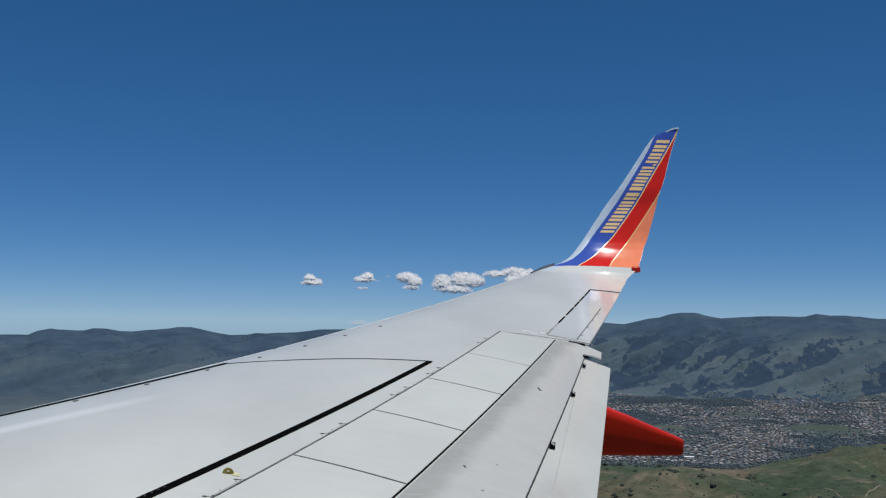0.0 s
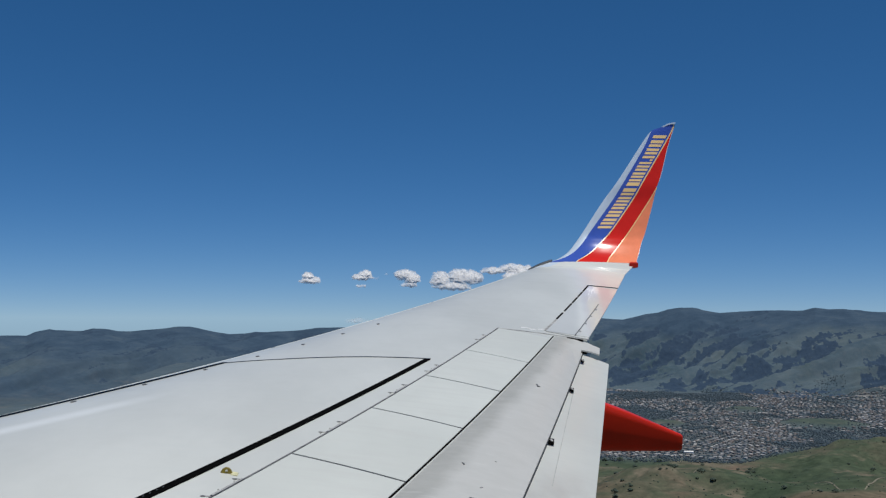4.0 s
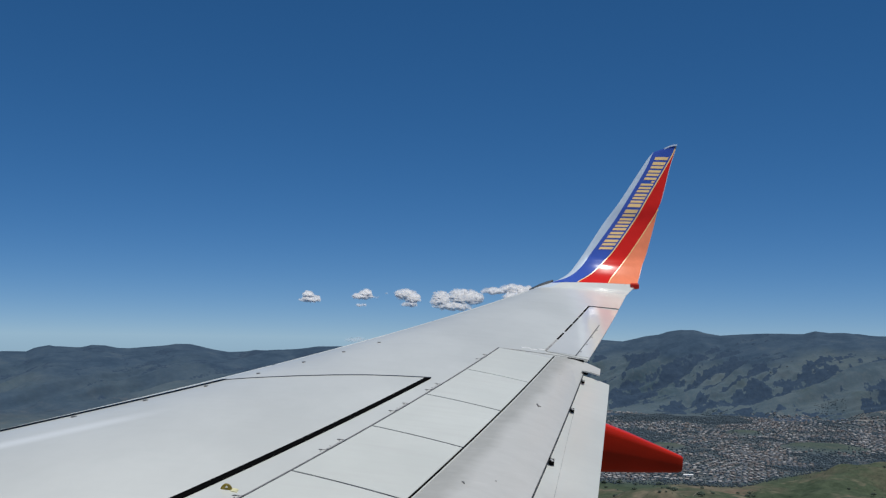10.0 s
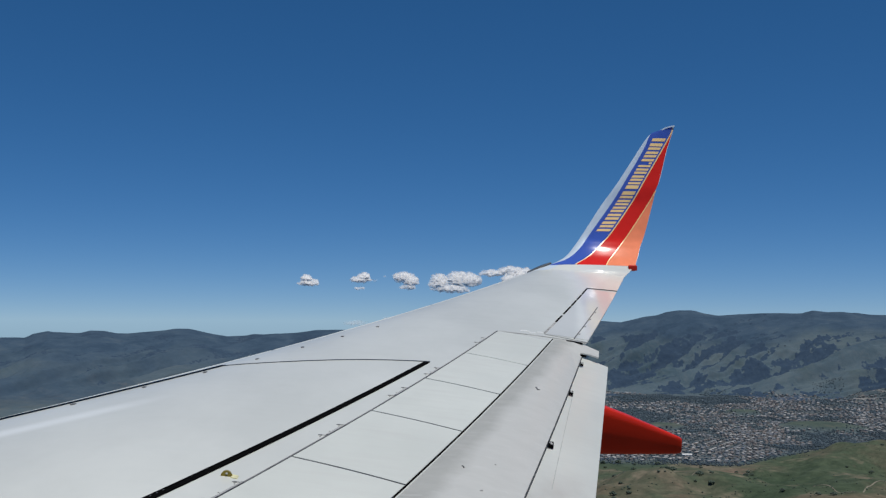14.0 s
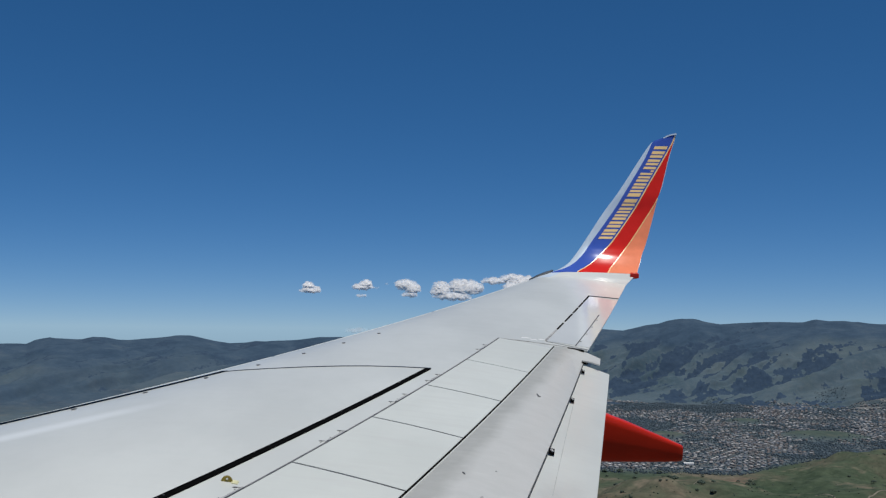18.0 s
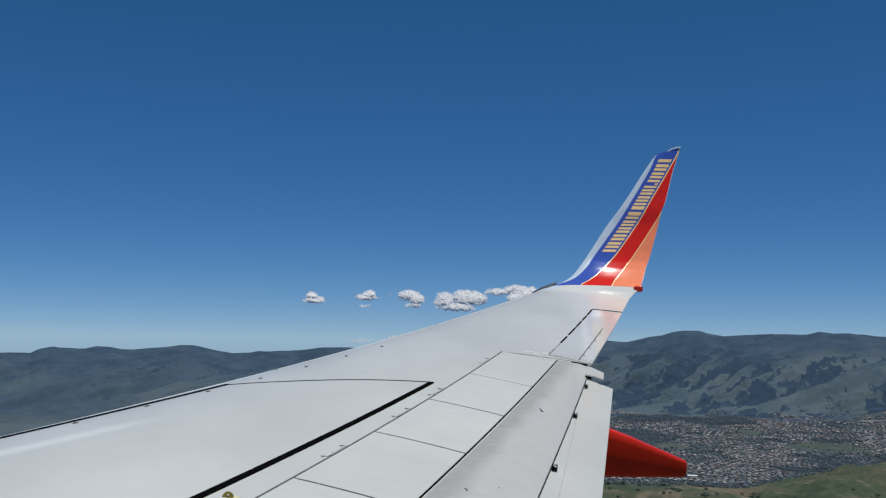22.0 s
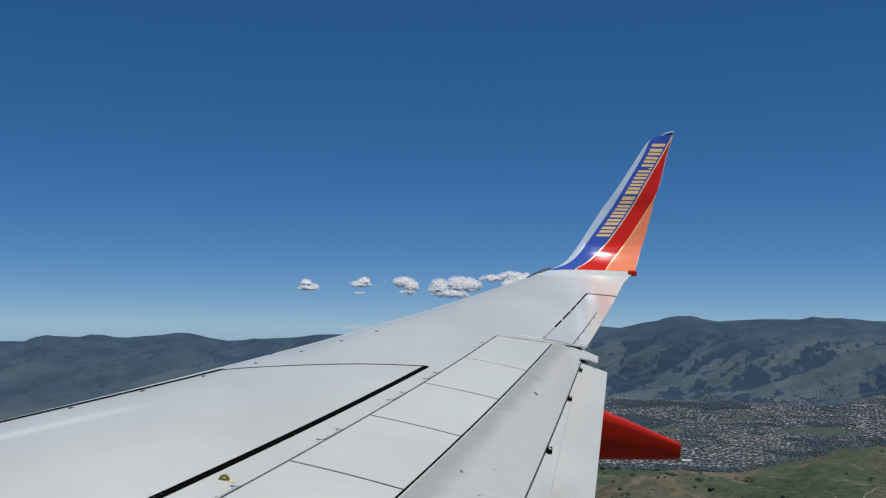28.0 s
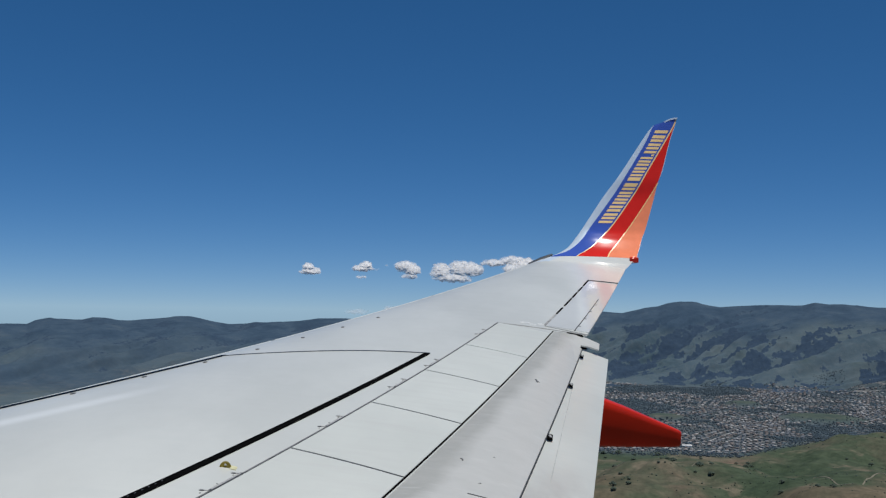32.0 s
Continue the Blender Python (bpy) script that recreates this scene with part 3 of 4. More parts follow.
def mark_sheet(grid):
    """A thin raised sheet on the blue field from rows of (height, share across the field)."""
    top, bot = [], []
    for row in grid:
        for z, u in row:
            k = arc_pos(z)
            a, b = spline(k, 3), spline(k, 4)
            top.append(winglet_point(k, a + (b - a) * u, 1, 0.0065))
            bot.append(winglet_point(k, a + (b - a) * u, 1, 0.002))
    return slab(top, bot, len(grid), len(grid[0]))


# gold bars in pairs, evenly up the field
WIDE = [0.92, 1.0, 0.95, 0.85, 0.95, 1.3, 0.85, 0.92, 0.85, 0.35, 0.95, 1.0, 1.2]
total, z0 = sum(WIDE), 1.37
unit = (2.90 - z0) / total
for w in WIDE:
    za, zb = z0 + unit * 0.07, z0 + unit * (w - 0.07)
    z0 += unit * w
    lo, hi = (0.70, 0.86) if w < 0.5 else (0.22, 0.88)
    cut = 0.37 * (zb - za)
    for ba, bb in [(za, zb)] if w < 0.5 else [(za, za + cut), (zb - cut, zb)]:
        grid = [[(ba + (bb - ba) * i / 3, lo + (hi - lo) * j / 4) for j in range(5)] for i in range(4)]
        part("gold_mark", mark_sheet(grid), M_GOLD, winglet, "plain gold bar mark", smooth=True)

# ---- red flap-track fairing under the wing ----
vs, fs = [], []
SEG = 20
PROFILE = [(0.25, -0.62, -0.70, 0.05), (0.5, -0.60, -0.92, 0.15), (0.9, -0.62, -1.08, 0.20), (1.3, -0.66, -1.14, 0.215), (1.66, -0.70, -1.147, 0.21),
           (1.9, -0.79, -1.148, 0.185), (2.1, -0.875, -1.147, 0.155), (2.25, -0.938, -1.146, 0.125), (2.335, -0.975, -1.144, 0.105), (2.376, -0.992, -1.140, 0.094), (2.390, -1.004, -1.132, 0.080)]
for x, zt, zb, hw in PROFILE:
    zc, hh = (zt + zb) / 2, (zt - zb) / 2
    for s in range(SEG):
        a = 2 * math.pi * s / SEG
        ca, sa = math.cos(a), math.sin(a)
        vs.append((x, 10.75 + hw * (0.38 + 0.62 * (1 + sa) / 2) * math.copysign(abs(ca) ** 0.5, ca), zc + hh * math.copysign(abs(sa) ** 0.5, sa)))
for i in range(len(PROFILE) - 1):
    for s in range(SEG):
        a, b = i * SEG + s, i * SEG + (s + 1) % SEG
        fs.append((a, b, b + SEG, a + SEG))
fs.append(tuple(range(SEG)))
fs.append(tuple((len(PROFILE) - 1) * SEG + s for s in range(SEG))[::-1])
part("track_fairing", (vs, fs), M_FAIRING, wing, "glossy red canoe-shaped flap-track fairing", smooth=True)

# yellow fitting near the black stripe
def half_disc(at, rad, tall, thick, n=14):
    """An upright half-round plate that faces the cabin, its rim slightly chamfered."""
    vs = []
    for dy, k in ((-thick, 0.88), (-thick * 0.7, 1.0), (thick * 0.7, 1.0), (thick, 0.88)):
        for i in range(n + 1):
            a = math.pi * i / n
            vs.append(Vector(at) + Vector((rad * k * math.cos(a), dy, tall * k * math.sin(a) - 0.004)))
    m = n + 1
    fs = [tuple(range(m)), tuple(3 * m + i for i in reversed(range(m)))]
    for r in range(3):
        for i in range(m):
            a, b = r * m + i, r * m + (i + 1) % m
            fs.append((a, a + m, b + m, b))
    return vs, fs


q = on_top(-0.895, 7.06, 0.0)
fitting = part("strap_fitting", half_disc(q, 0.030, 0.034, 0.008), M_YELLOW, wing, "small olive-yellow half-round strap fitting")
part("yellow_patch", ribbon([(-0.87, 7.06), (-0.85, 7.055), (-0.835, 7.05)], 0.05, 0.001, across=(0, 1)), M_PALE_YELLOW, wing, "pale yellow patch beside the fitting")
part("fitting_eye", half_disc(q + Vector((0.002, -0.009, 0.014)), 0.0065, 0.009, 0.003, 10), M_WHITE, fitting, "pale centre of the fitting")

# ---- plain cabin wall round the camera: a tube with one rounded window opening ----
def hull_point(x, t, r):
    return Vector((x, r * math.cos(t), 0.15 + r * math.sin(t)))


def cabin_wall():
    xs = [-10, -8, -6, -4, -2, -1, -0.24, 0.37, 1, 2, 4, 6]
    ts = [-0.28 + k * (0.40 if k == 1 else 0) for k in (0, 1)]
    n = 60
    ts += [0.12 + (2 * math.pi - 0.40) * k / n for k in range(1, n)]
    vs, fs = [], []

    def quad_pair(ring_a, ring_b):
        """Two skins between two equal rings of (x, angle), 5 cm apart."""
        o, m = len(vs), len(ring_a)
        for ring in (ring_a, ring_b):
            for r in (1.88, 1.83):
                vs.extend(hull_point(x, t, r) for x, t in ring)
        for k in range(m - 1):
            fs.append((o + k, o + k + 1, o + 2 * m + k + 1, o + 2 * m + k))
            fs.append((o + m + k + 1, o + m + k, o + 3 * m + k, o + 3 * m + k + 1))

    for a, b in zip(xs, xs[1:]):
        for k in range(len(ts)):
            ta, tb = ts[k], ts[k + 1] if k + 1 < len(ts) else ts[0] + 2 * math.pi
            if k == 0 and a == -0.24:
                continue
            steps = 6 if k == 0 else 1
            quad_pair([(a, ta + (tb - ta) * q / steps) for q in range(steps + 1)], [(b, ta + (tb - ta) * q / steps) for q in range(steps + 1)])
    # the panel with the opening
    outer, hole = [], []
    for k in range(49):
        u = 2 * math.pi * k / 48
        c, d = math.cos(u), math.sin(u)
        f = 1 / max(abs(c), abs(d))
        outer.append((0.065 + 0.305 * c * f, -0.08 + 0.20 * d * f))
        hole.append((0.065 + 0.145 * math.copysign(abs(c) ** 0.7, c), -0.08 + 0.105 * math.copysign(abs(d) ** 0.7, d)))
    quad_pair(outer, hole)
    o = len(vs) - 49 * 2
    for k in range(48):
        fs.append((o + k, o + k + 1, o + 49 + k + 1, o + 49 + k))
    return vs, fs


hv, hf = cabin_wall()
tagged(mesh_ob("cabin_wall", hv, hf, plain("off_white_wall_paint", (0.62, 0.63, 0.62), 0.45, 0, 0.06, 1.5), smooth=True), "plain off-white curved cabin wall with one rounded window opening", "wall", kind="structure")

# ---- the land ----
def lattice(ix, iy, seed):
    h = (ix * 374761393 + iy * 668265263 + seed * 1442695041) & 0xFFFFFFFF
    h = ((h ^ (h >> 13)) * 1274126177) & 0xFFFFFFFF
    h = h ^ (h >> 16)
    return (h & 0xFFFF) / 65535.0


def vnoise(x, y, seed=0):
    x, y = np.asarray(x, float), np.asarray(y, float)
    ix, iy = np.floor(x).astype(np.int64), np.floor(y).astype(np.int64)
    fx, fy = x - ix, y - iy
    fx, fy = fx * fx * fx * (fx * (fx * 6 - 15) + 10), fy * fy * fy * (fy * (fy * 6 - 15) + 10)
    a, b = lattice(ix, iy, seed), lattice(ix + 1, iy, seed)
    c, d = lattice(ix, iy + 1, seed), lattice(ix + 1, iy + 1, seed)
    return (a + (b - a) * fx) * (1 - fy) + (c + (d - c) * fx) * fy


def fbm(x, y, octaves, seed=0, gain=0.5, ridged=False):
    total, amp, norm = 0.0, 1.0, 0.0
    for o in range(octaves):
        v = vnoise(x, y, seed + o * 17)
        if ridged:
            v = 1 - np.abs(2 * v - 1)
        total, norm = total + v * amp, norm + amp
        x, y, amp = x * 2.03 + 11.3, y * 2.03 + 5.7, amp * gain
    return total / norm


# skyline: degrees from straight outboard, degrees above level
SKYLINE = [(-60, -0.6), (-26, -0.62), (-21.4, -0.67), (-20.6, -0.65), (-19.6, -0.68), (-19.2, -0.51), (-18.5, -0.34), (-17.8, -0.39), (-16.9, -0.41), (-16.4, -0.29),
           (-15.8, -0.31), (-15, -0.44), (-14.5, -0.44), (-13.7, -0.37), (-12.7, -0.26), (-12.2, -0.18), (-11.5, -0.19), (-10.9, -0.32), (-10.2, -0.45),
           (-9.4, -0.57), (-8.6, -0.56), (-8, -0.48), (-7.1, -0.45), (-5.7, -0.37), (-4.6, -0.22), (-3.2, -0.2), (-2.3, -0.24), (1.1, -0.34), (3.9, -0.27),
           (5.5, 0.1), (7, 0.4), (8.7, 0.56), (10.4, 0.44), (11, 0.37), (12, 0.29), (12.5, 0.41), (13.2, 0.59), (13.9, 0.68), (14.4, 0.85), (15.1, 0.96),
           (15.7, 0.93), (16.2, 0.81), (17.1, 0.68), (18, 0.74), (19.1, 0.79), (20.2, 0.82), (21.3, 0.82), (21.9, 0.94), (22.6, 0.87), (23.3, 0.87), (24, 0.78),
           (24.7, 0.75), (30, 0.6), (60, 0.5)]
SK_A, SK_E = np.array([a - 0.7 for a, _ in SKYLINE]), np.array([e - 0.12 for _, e in SKYLINE])
CREST = 4800.0


def sstep(v):
    v = np.clip(v, 0, 1)
    return v * v * (3 - 2 * v)


def folds(az, r):
    """The mountain's spurs and gullies, which climb slantwise towards the tail: above 0 on a spur."""
    ax = np.radians(az) * 4300
    warp = (fbm(ax / 500, r / 500, 2, 21) - 0.5) * 260
    return fbm((ax + warp - (r - 4300) * 1.15) / 230, (r + warp) / 620, 4, 31, 0.48, True) - 0.55


def meadow_edge(az, x, y):
    """Distance at which the near grass ends and the suburb begins."""
    return 2330 + 430 * sstep((az - 16.5) / 7.5) + 130 * (fbm(x / 210, y / 210, 3, 63) - 0.5)


def clearing(az, r, x, y):
    """Open grassy knolls left free inside the suburb, 0 to 1."""
    wob = 0.9 * (fbm(x / 90, y / 90, 3, 67) - 0.5)
    k = 0
    for a0, r0, wa, wr in ((21.6, 3060, 2.2, 110), (13.4, 2930, 1.3, 70), (17.6, 3330, 1.1, 60)):
        k = np.maximum(k, 1.25 - ((az - a0) / wa) ** 2 - ((r - r0) / wr) ** 2)
    return sstep(k + wob)


def land(x, y):
    """Height of the land, for arrays of x and y."""
    x, y = np.asarray(x, float), np.asarray(y, float)
    r, az = np.hypot(x, y), np.degrees(np.arctan2(x, y))
    fade = sstep((r - 300) / 700)
    plain_z = -300 + np.clip(r - 2250, 0, 2600) * 0.030 + (fbm(x / 300, y / 300, 3, 3) - 0.5) * 8
    zc = np.tan(np.radians(np.interp(az, SK_A, SK_E) + 0.085)) * CREST + (fbm(x / 110, y / 110, 3, 9) - 0.5) * 6 - 3
    foot = 3950 + 180 * np.sin(np.radians(az * 9 + 40)) + 260 * (vnoise(az / 3.0, r * 0, 5) - 0.5)
    m = np.clip((r - foot) / (CREST - foot), 0, 1)
    rise = 0.62 * sstep(m * 1.05) + 0.38 * m ** 2.2
    ang_x, ang_y = np.radians(az) * 4300, r
    spur = folds(az, r)
    fine = fbm((ang_x - ang_y * 0.6) / 90, ang_y / 120, 3, 41, 0.5, True) - 0.5
    body = np.clip(m * (1 - m) * 4, 0, 1) ** 0.7
    z = plain_z + (zc - plain_z) * rise + body * (spur * 165 + fine * 26) * (0.55 + 0.45 * sstep((az + 6) / 12)) * (1 - 0.62 * sstep((m - 0.42) / 0.3))
    near = sstep((meadow_edge(az, x, y) - r) / 350) * fade
    z = z + near * ((fbm(x / 230, y / 230, 4, 51, 0.5) - 0.40) * 105 + sstep((az - 12) / 14) * 12)
    z = z + 13 * clearing(az, r, x, y)
    back = np.clip(r - CREST, 0, 30000)
    z = np.where(r > CREST, np.maximum(zc - back * 0.4, -300), z)
    return z - 0.0033 * r


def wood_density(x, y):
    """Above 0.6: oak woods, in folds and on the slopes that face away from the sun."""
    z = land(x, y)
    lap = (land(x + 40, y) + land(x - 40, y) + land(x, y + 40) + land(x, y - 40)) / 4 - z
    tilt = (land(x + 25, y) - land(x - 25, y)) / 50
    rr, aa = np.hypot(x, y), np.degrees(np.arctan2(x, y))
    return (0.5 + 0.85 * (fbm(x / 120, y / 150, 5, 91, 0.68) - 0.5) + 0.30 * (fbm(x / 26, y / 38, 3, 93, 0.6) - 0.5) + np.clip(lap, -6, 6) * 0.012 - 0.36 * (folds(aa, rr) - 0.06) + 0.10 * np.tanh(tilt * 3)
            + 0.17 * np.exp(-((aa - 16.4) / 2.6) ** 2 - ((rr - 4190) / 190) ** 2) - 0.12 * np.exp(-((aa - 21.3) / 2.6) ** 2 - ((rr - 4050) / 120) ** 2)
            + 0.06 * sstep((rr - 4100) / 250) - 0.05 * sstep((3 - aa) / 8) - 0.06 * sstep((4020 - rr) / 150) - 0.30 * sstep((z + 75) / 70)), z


def land_mesh():
    az = np.concatenate([np.linspace(-180, -27, 50)[:-1], np.linspace(-27, 31, 1050), np.linspace(31, 180, 50)[1:]])
    rr = np.concatenate([[30], np.linspace(150, 1300, 40), np.linspace(1315, 2400, 110), np.linspace(2410, 3850, 110), np.linspace(3856, 4860, 190), [4950, 5200, 6000, 9000, 16000, 30000]])
    A, R = np.meshgrid(np.radians(az), rr, indexing="ij")
    X, Y = R * np.sin(A), R * np.cos(A)
    Z = land(X, Y)
    na, nr = len(az), len(rr)
    deg = np.degrees(A)
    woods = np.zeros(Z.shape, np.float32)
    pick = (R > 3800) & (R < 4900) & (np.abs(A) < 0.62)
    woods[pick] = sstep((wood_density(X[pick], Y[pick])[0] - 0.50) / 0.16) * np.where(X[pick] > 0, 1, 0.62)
    # the woods stand a little above the grass
    Z = Z + np.where((woods > 0.55) & (X > 0), 2.0 + 3.5 * lattice(np.round(X / 5).astype(np.int64), np.round(Y / 5).astype(np.int64), 8), 0)
    # dark haze-tinted scrub: all the upper slopes, and most of the dry hills ahead
    hazy_scrub = np.maximum(sstep((Z + 90 + 70 * sstep((4 - deg) / 5) + 130 * (fbm(X / 260, Y / 420, 4, 19) - 0.5)) / 60),
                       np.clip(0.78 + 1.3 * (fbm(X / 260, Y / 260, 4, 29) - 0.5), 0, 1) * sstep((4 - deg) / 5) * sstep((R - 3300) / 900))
    V = np.stack([X, Y, Z], -1).reshape(-1, 3)
    i, j = np.meshgrid(np.arange(na - 1), np.arange(nr - 1), indexing="ij")
    a = (i * nr + j).ravel()
    F = np.stack([a, a + 1, a + nr + 1, a + nr], -1)
    me = bpy.data.meshes.new("ground")
    me.vertices.add(len(V))
    me.vertices.foreach_set("co", V.ravel())
    me.loops.add(F.size)
    me.loops.foreach_set("vertex_index", F.ravel().astype(np.int32))
    me.polygons.add(len(F))
    me.polygons.foreach_set("loop_start", np.arange(0, F.size, 4, dtype=np.int32))
    me.polygons.foreach_set("use_smooth", np.ones(len(F), dtype=bool))
    me.update(calc_edges=True)
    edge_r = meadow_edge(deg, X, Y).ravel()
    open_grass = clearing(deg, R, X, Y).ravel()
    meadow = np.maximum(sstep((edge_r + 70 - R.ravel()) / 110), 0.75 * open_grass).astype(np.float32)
    me.attributes.new("meadow", "FLOAT", "POINT").data.foreach_set("value", meadow)
    deg, far_r = deg.ravel(), R.ravel()
    gardens = sstep((deg - 4) / 2) * sstep((far_r - edge_r + 10) / 60) * sstep((4000 - far_r) / 120) * np.clip(0.55 + 2.5 * (fbm(V[:, 0] / 330, V[:, 1] / 520, 3, 77) - 0.40), 0.5, 1)
    gardens = gardens * (1 - 0.85 * open_grass)
    gardens = np.maximum(gardens, 0.75 * sstep((-12 - deg) / 3) * sstep((far_r - 3450) / 100) * sstep((4150 - far_r) / 160) * np.clip(0.4 + 2.5 * (fbm(V[:, 0] / 200, V[:, 1] / 200, 3, 78) - 0.42), 0, 1))
    dry = sstep((1740 - far_r + 500 * (fbm(V[:, 0] / 260, V[:, 1] / 260, 3, 57) - 0.5)) / 90) * 0.75
    me.attributes.new("dry", "FLOAT", "POINT").data.foreach_set("value", dry.astype(np.float32))
    me.attributes.new("gardens", "FLOAT", "POINT").data.foreach_set("value", gardens.astype(np.float32))
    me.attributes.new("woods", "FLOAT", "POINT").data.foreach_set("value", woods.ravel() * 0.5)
    me.attributes.new("hazy_scrub", "FLOAT", "POINT").data.foreach_set("value", hazy_scrub.ravel().astype(np.float32))
    return me


def land_material():
    m, nt, b = node_mat("haze_tinted_grassland")
    big = noise_tex(nt, 0.0022, 4, 0.55)
    mid = noise_tex(nt, 0.009, 6, 0.6)
    fine = noise_tex(nt, 0.06, 6, 0.65)
    # distance haze is painted into these grass colours as extra blue
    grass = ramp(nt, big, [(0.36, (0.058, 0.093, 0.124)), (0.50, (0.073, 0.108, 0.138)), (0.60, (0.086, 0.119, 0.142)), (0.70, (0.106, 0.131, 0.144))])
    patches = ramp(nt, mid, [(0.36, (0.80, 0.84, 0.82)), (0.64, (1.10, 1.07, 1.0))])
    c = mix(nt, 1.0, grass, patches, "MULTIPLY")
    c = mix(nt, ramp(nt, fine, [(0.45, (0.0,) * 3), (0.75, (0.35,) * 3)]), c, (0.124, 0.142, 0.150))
    ma = nt.nodes.new("ShaderNodeAttribute")
    ma.attribute_name = "meadow"
    lush = ramp(nt, noise_tex(nt, 0.0042, 6, 0.62), [(0.34, (0.045, 0.068, 0.042)), (0.50, (0.060, 0.081, 0.052)), (0.59, (0.094, 0.094, 0.066)), (0.68, (0.150, 0.114, 0.086))])
    bare = ramp(nt, noise_tex(nt, 0.0105, 5, 0.6), [(0.565, (0, 0, 0)), (0.66, (0.75, 0.75, 0.75))])
    lush = mix(nt, bare, lush, (0.175, 0.150, 0.112))
    dry = nt.nodes.new("ShaderNodeAttribute")
    dry.attribute_name = "dry"
    lush = mix(nt, dry.outputs["Fac"], lush, ramp(nt, noise_tex(nt, 0.013, 5, 0.6), [(0.35, (0.105, 0.088, 0.062)), (0.65, (0.165, 0.128, 0.092))]))
    lush = mix(nt, 1.0, lush, ramp(nt, fine, [(0.3, (0.62, 0.66, 0.64)), (0.7, (1.28, 1.24, 1.2))]), "MULTIPLY")
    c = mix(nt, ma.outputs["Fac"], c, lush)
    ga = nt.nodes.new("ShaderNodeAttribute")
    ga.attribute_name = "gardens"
    # yard colours carry painted haze blue as well
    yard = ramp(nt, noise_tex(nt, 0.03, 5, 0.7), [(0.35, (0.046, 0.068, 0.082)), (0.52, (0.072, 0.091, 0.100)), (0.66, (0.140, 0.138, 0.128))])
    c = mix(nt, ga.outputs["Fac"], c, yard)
    sa = nt.nodes.new("ShaderNodeAttribute")
    sa.attribute_name = "hazy_scrub"
    # scrub on the upper slopes, with the blue of haze put into its colour
    hazy_scrub = ramp(nt, noise_tex(nt, 0.010, 7, 0.66), [(0.32, (0.030, 0.056, 0.090)), (0.55, (0.047, 0.079, 0.117)), (0.72, (0.068, 0.099, 0.129))])
    c = mix(nt, sa.outputs["Fac"], c, hazy_scrub)
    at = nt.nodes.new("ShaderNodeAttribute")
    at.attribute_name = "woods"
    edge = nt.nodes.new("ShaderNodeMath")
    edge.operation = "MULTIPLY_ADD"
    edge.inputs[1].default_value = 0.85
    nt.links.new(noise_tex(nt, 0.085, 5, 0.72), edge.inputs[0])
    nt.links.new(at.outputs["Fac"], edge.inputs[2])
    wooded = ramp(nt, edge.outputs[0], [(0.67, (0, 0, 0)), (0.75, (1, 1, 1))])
    # colour of the woods, blued to take in the distance haze
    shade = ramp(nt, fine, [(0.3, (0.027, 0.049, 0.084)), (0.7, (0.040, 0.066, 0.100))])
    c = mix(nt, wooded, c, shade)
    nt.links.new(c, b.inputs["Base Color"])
    b.inputs["Roughness"].default_value = 0.95
    b.inputs["Specular IOR Level"].default_value = 0.1
    bump(nt, b, fine, 0.5, 4.0)
    return m


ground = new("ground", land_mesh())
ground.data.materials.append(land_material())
tagged(ground, "rolling green and dry-brown grassland rising to dark brush-covered mountains, tinted haze-blue", "ground", kind="structure")

# ---- clouds ----
def cloud_material():
    """Bright droplets: thin puffs let most of the light straight on, thick ones scatter it softly."""
    m = bpy.data.materials.new("white_cloud")
    m.use_nodes = True
    nt = m.node_tree
    out = nt.nodes["Material Output"]
    nt.nodes.remove(nt.nodes["Principled BSDF"])
    geo = nt.nodes.new("ShaderNodeNewGeometry")
    # shading normals lean towards the sun, which evens out the clouds' shaded sides
    lean = nt.nodes.new("ShaderNodeVectorMath")
    lean.operation = "MULTIPLY_ADD"
    lean.inputs[1].default_value = (0.26, 0.26, 0.26)
    lean.inputs[2].default_value = (0.14, -0.16, 0.40)
    nt.links.new(geo.outputs["Normal"], lean.inputs[0])
    unit_ = nt.nodes.new("ShaderNodeVectorMath")
    unit_.operation = "NORMALIZE"
    nt.links.new(lean.outputs[0], unit_.inputs[0])
    dif = nt.nodes.new("ShaderNodeBsdfDiffuse")
    tra = nt.nodes.new("ShaderNodeBsdfTranslucent")
    clear = nt.nodes.new("ShaderNodeBsdfTransparent")
    for b in (dif, tra):
        b.inputs["Color"].default_value = (0.97, 0.97, 0.97, 1)
    nt.links.new(unit_.outputs[0], dif.inputs["Normal"])
    m1, m2 = nt.nodes.new("ShaderNodeMixShader"), nt.nodes.new("ShaderNodeMixShader")
    m1.inputs[0].default_value = 0.25
    nt.links.new(dif.outputs[0], m1.inputs[1])
    nt.links.new(tra.outputs[0], m1.inputs[2])
    at = nt.nodes.new("ShaderNodeAttribute")
    at.attribute_name = "thick"
    nt.links.new(at.outputs["Fac"], m2.inputs[0])
    nt.links.new(clear.outputs[0], m2.inputs[1])
    nt.links.new(m1.outputs[0], m2.inputs[2])
    nt.links.new(m2.outputs[0], out.inputs["Surface"])
    return m


M_CLOUD = cloud_material()


def ico(sub):
    bm = bmesh.new()
    bmesh.ops.create_icosphere(bm, subdivisions=sub, radius=1.0)
    bm.verts.index_update()
    v = np.array([x.co[:] for x in bm.verts])
    f = np.array([[w.index for w in p.verts] for p in bm.faces])
    bm.free()
    return v, f


ICO1 = ico(1)


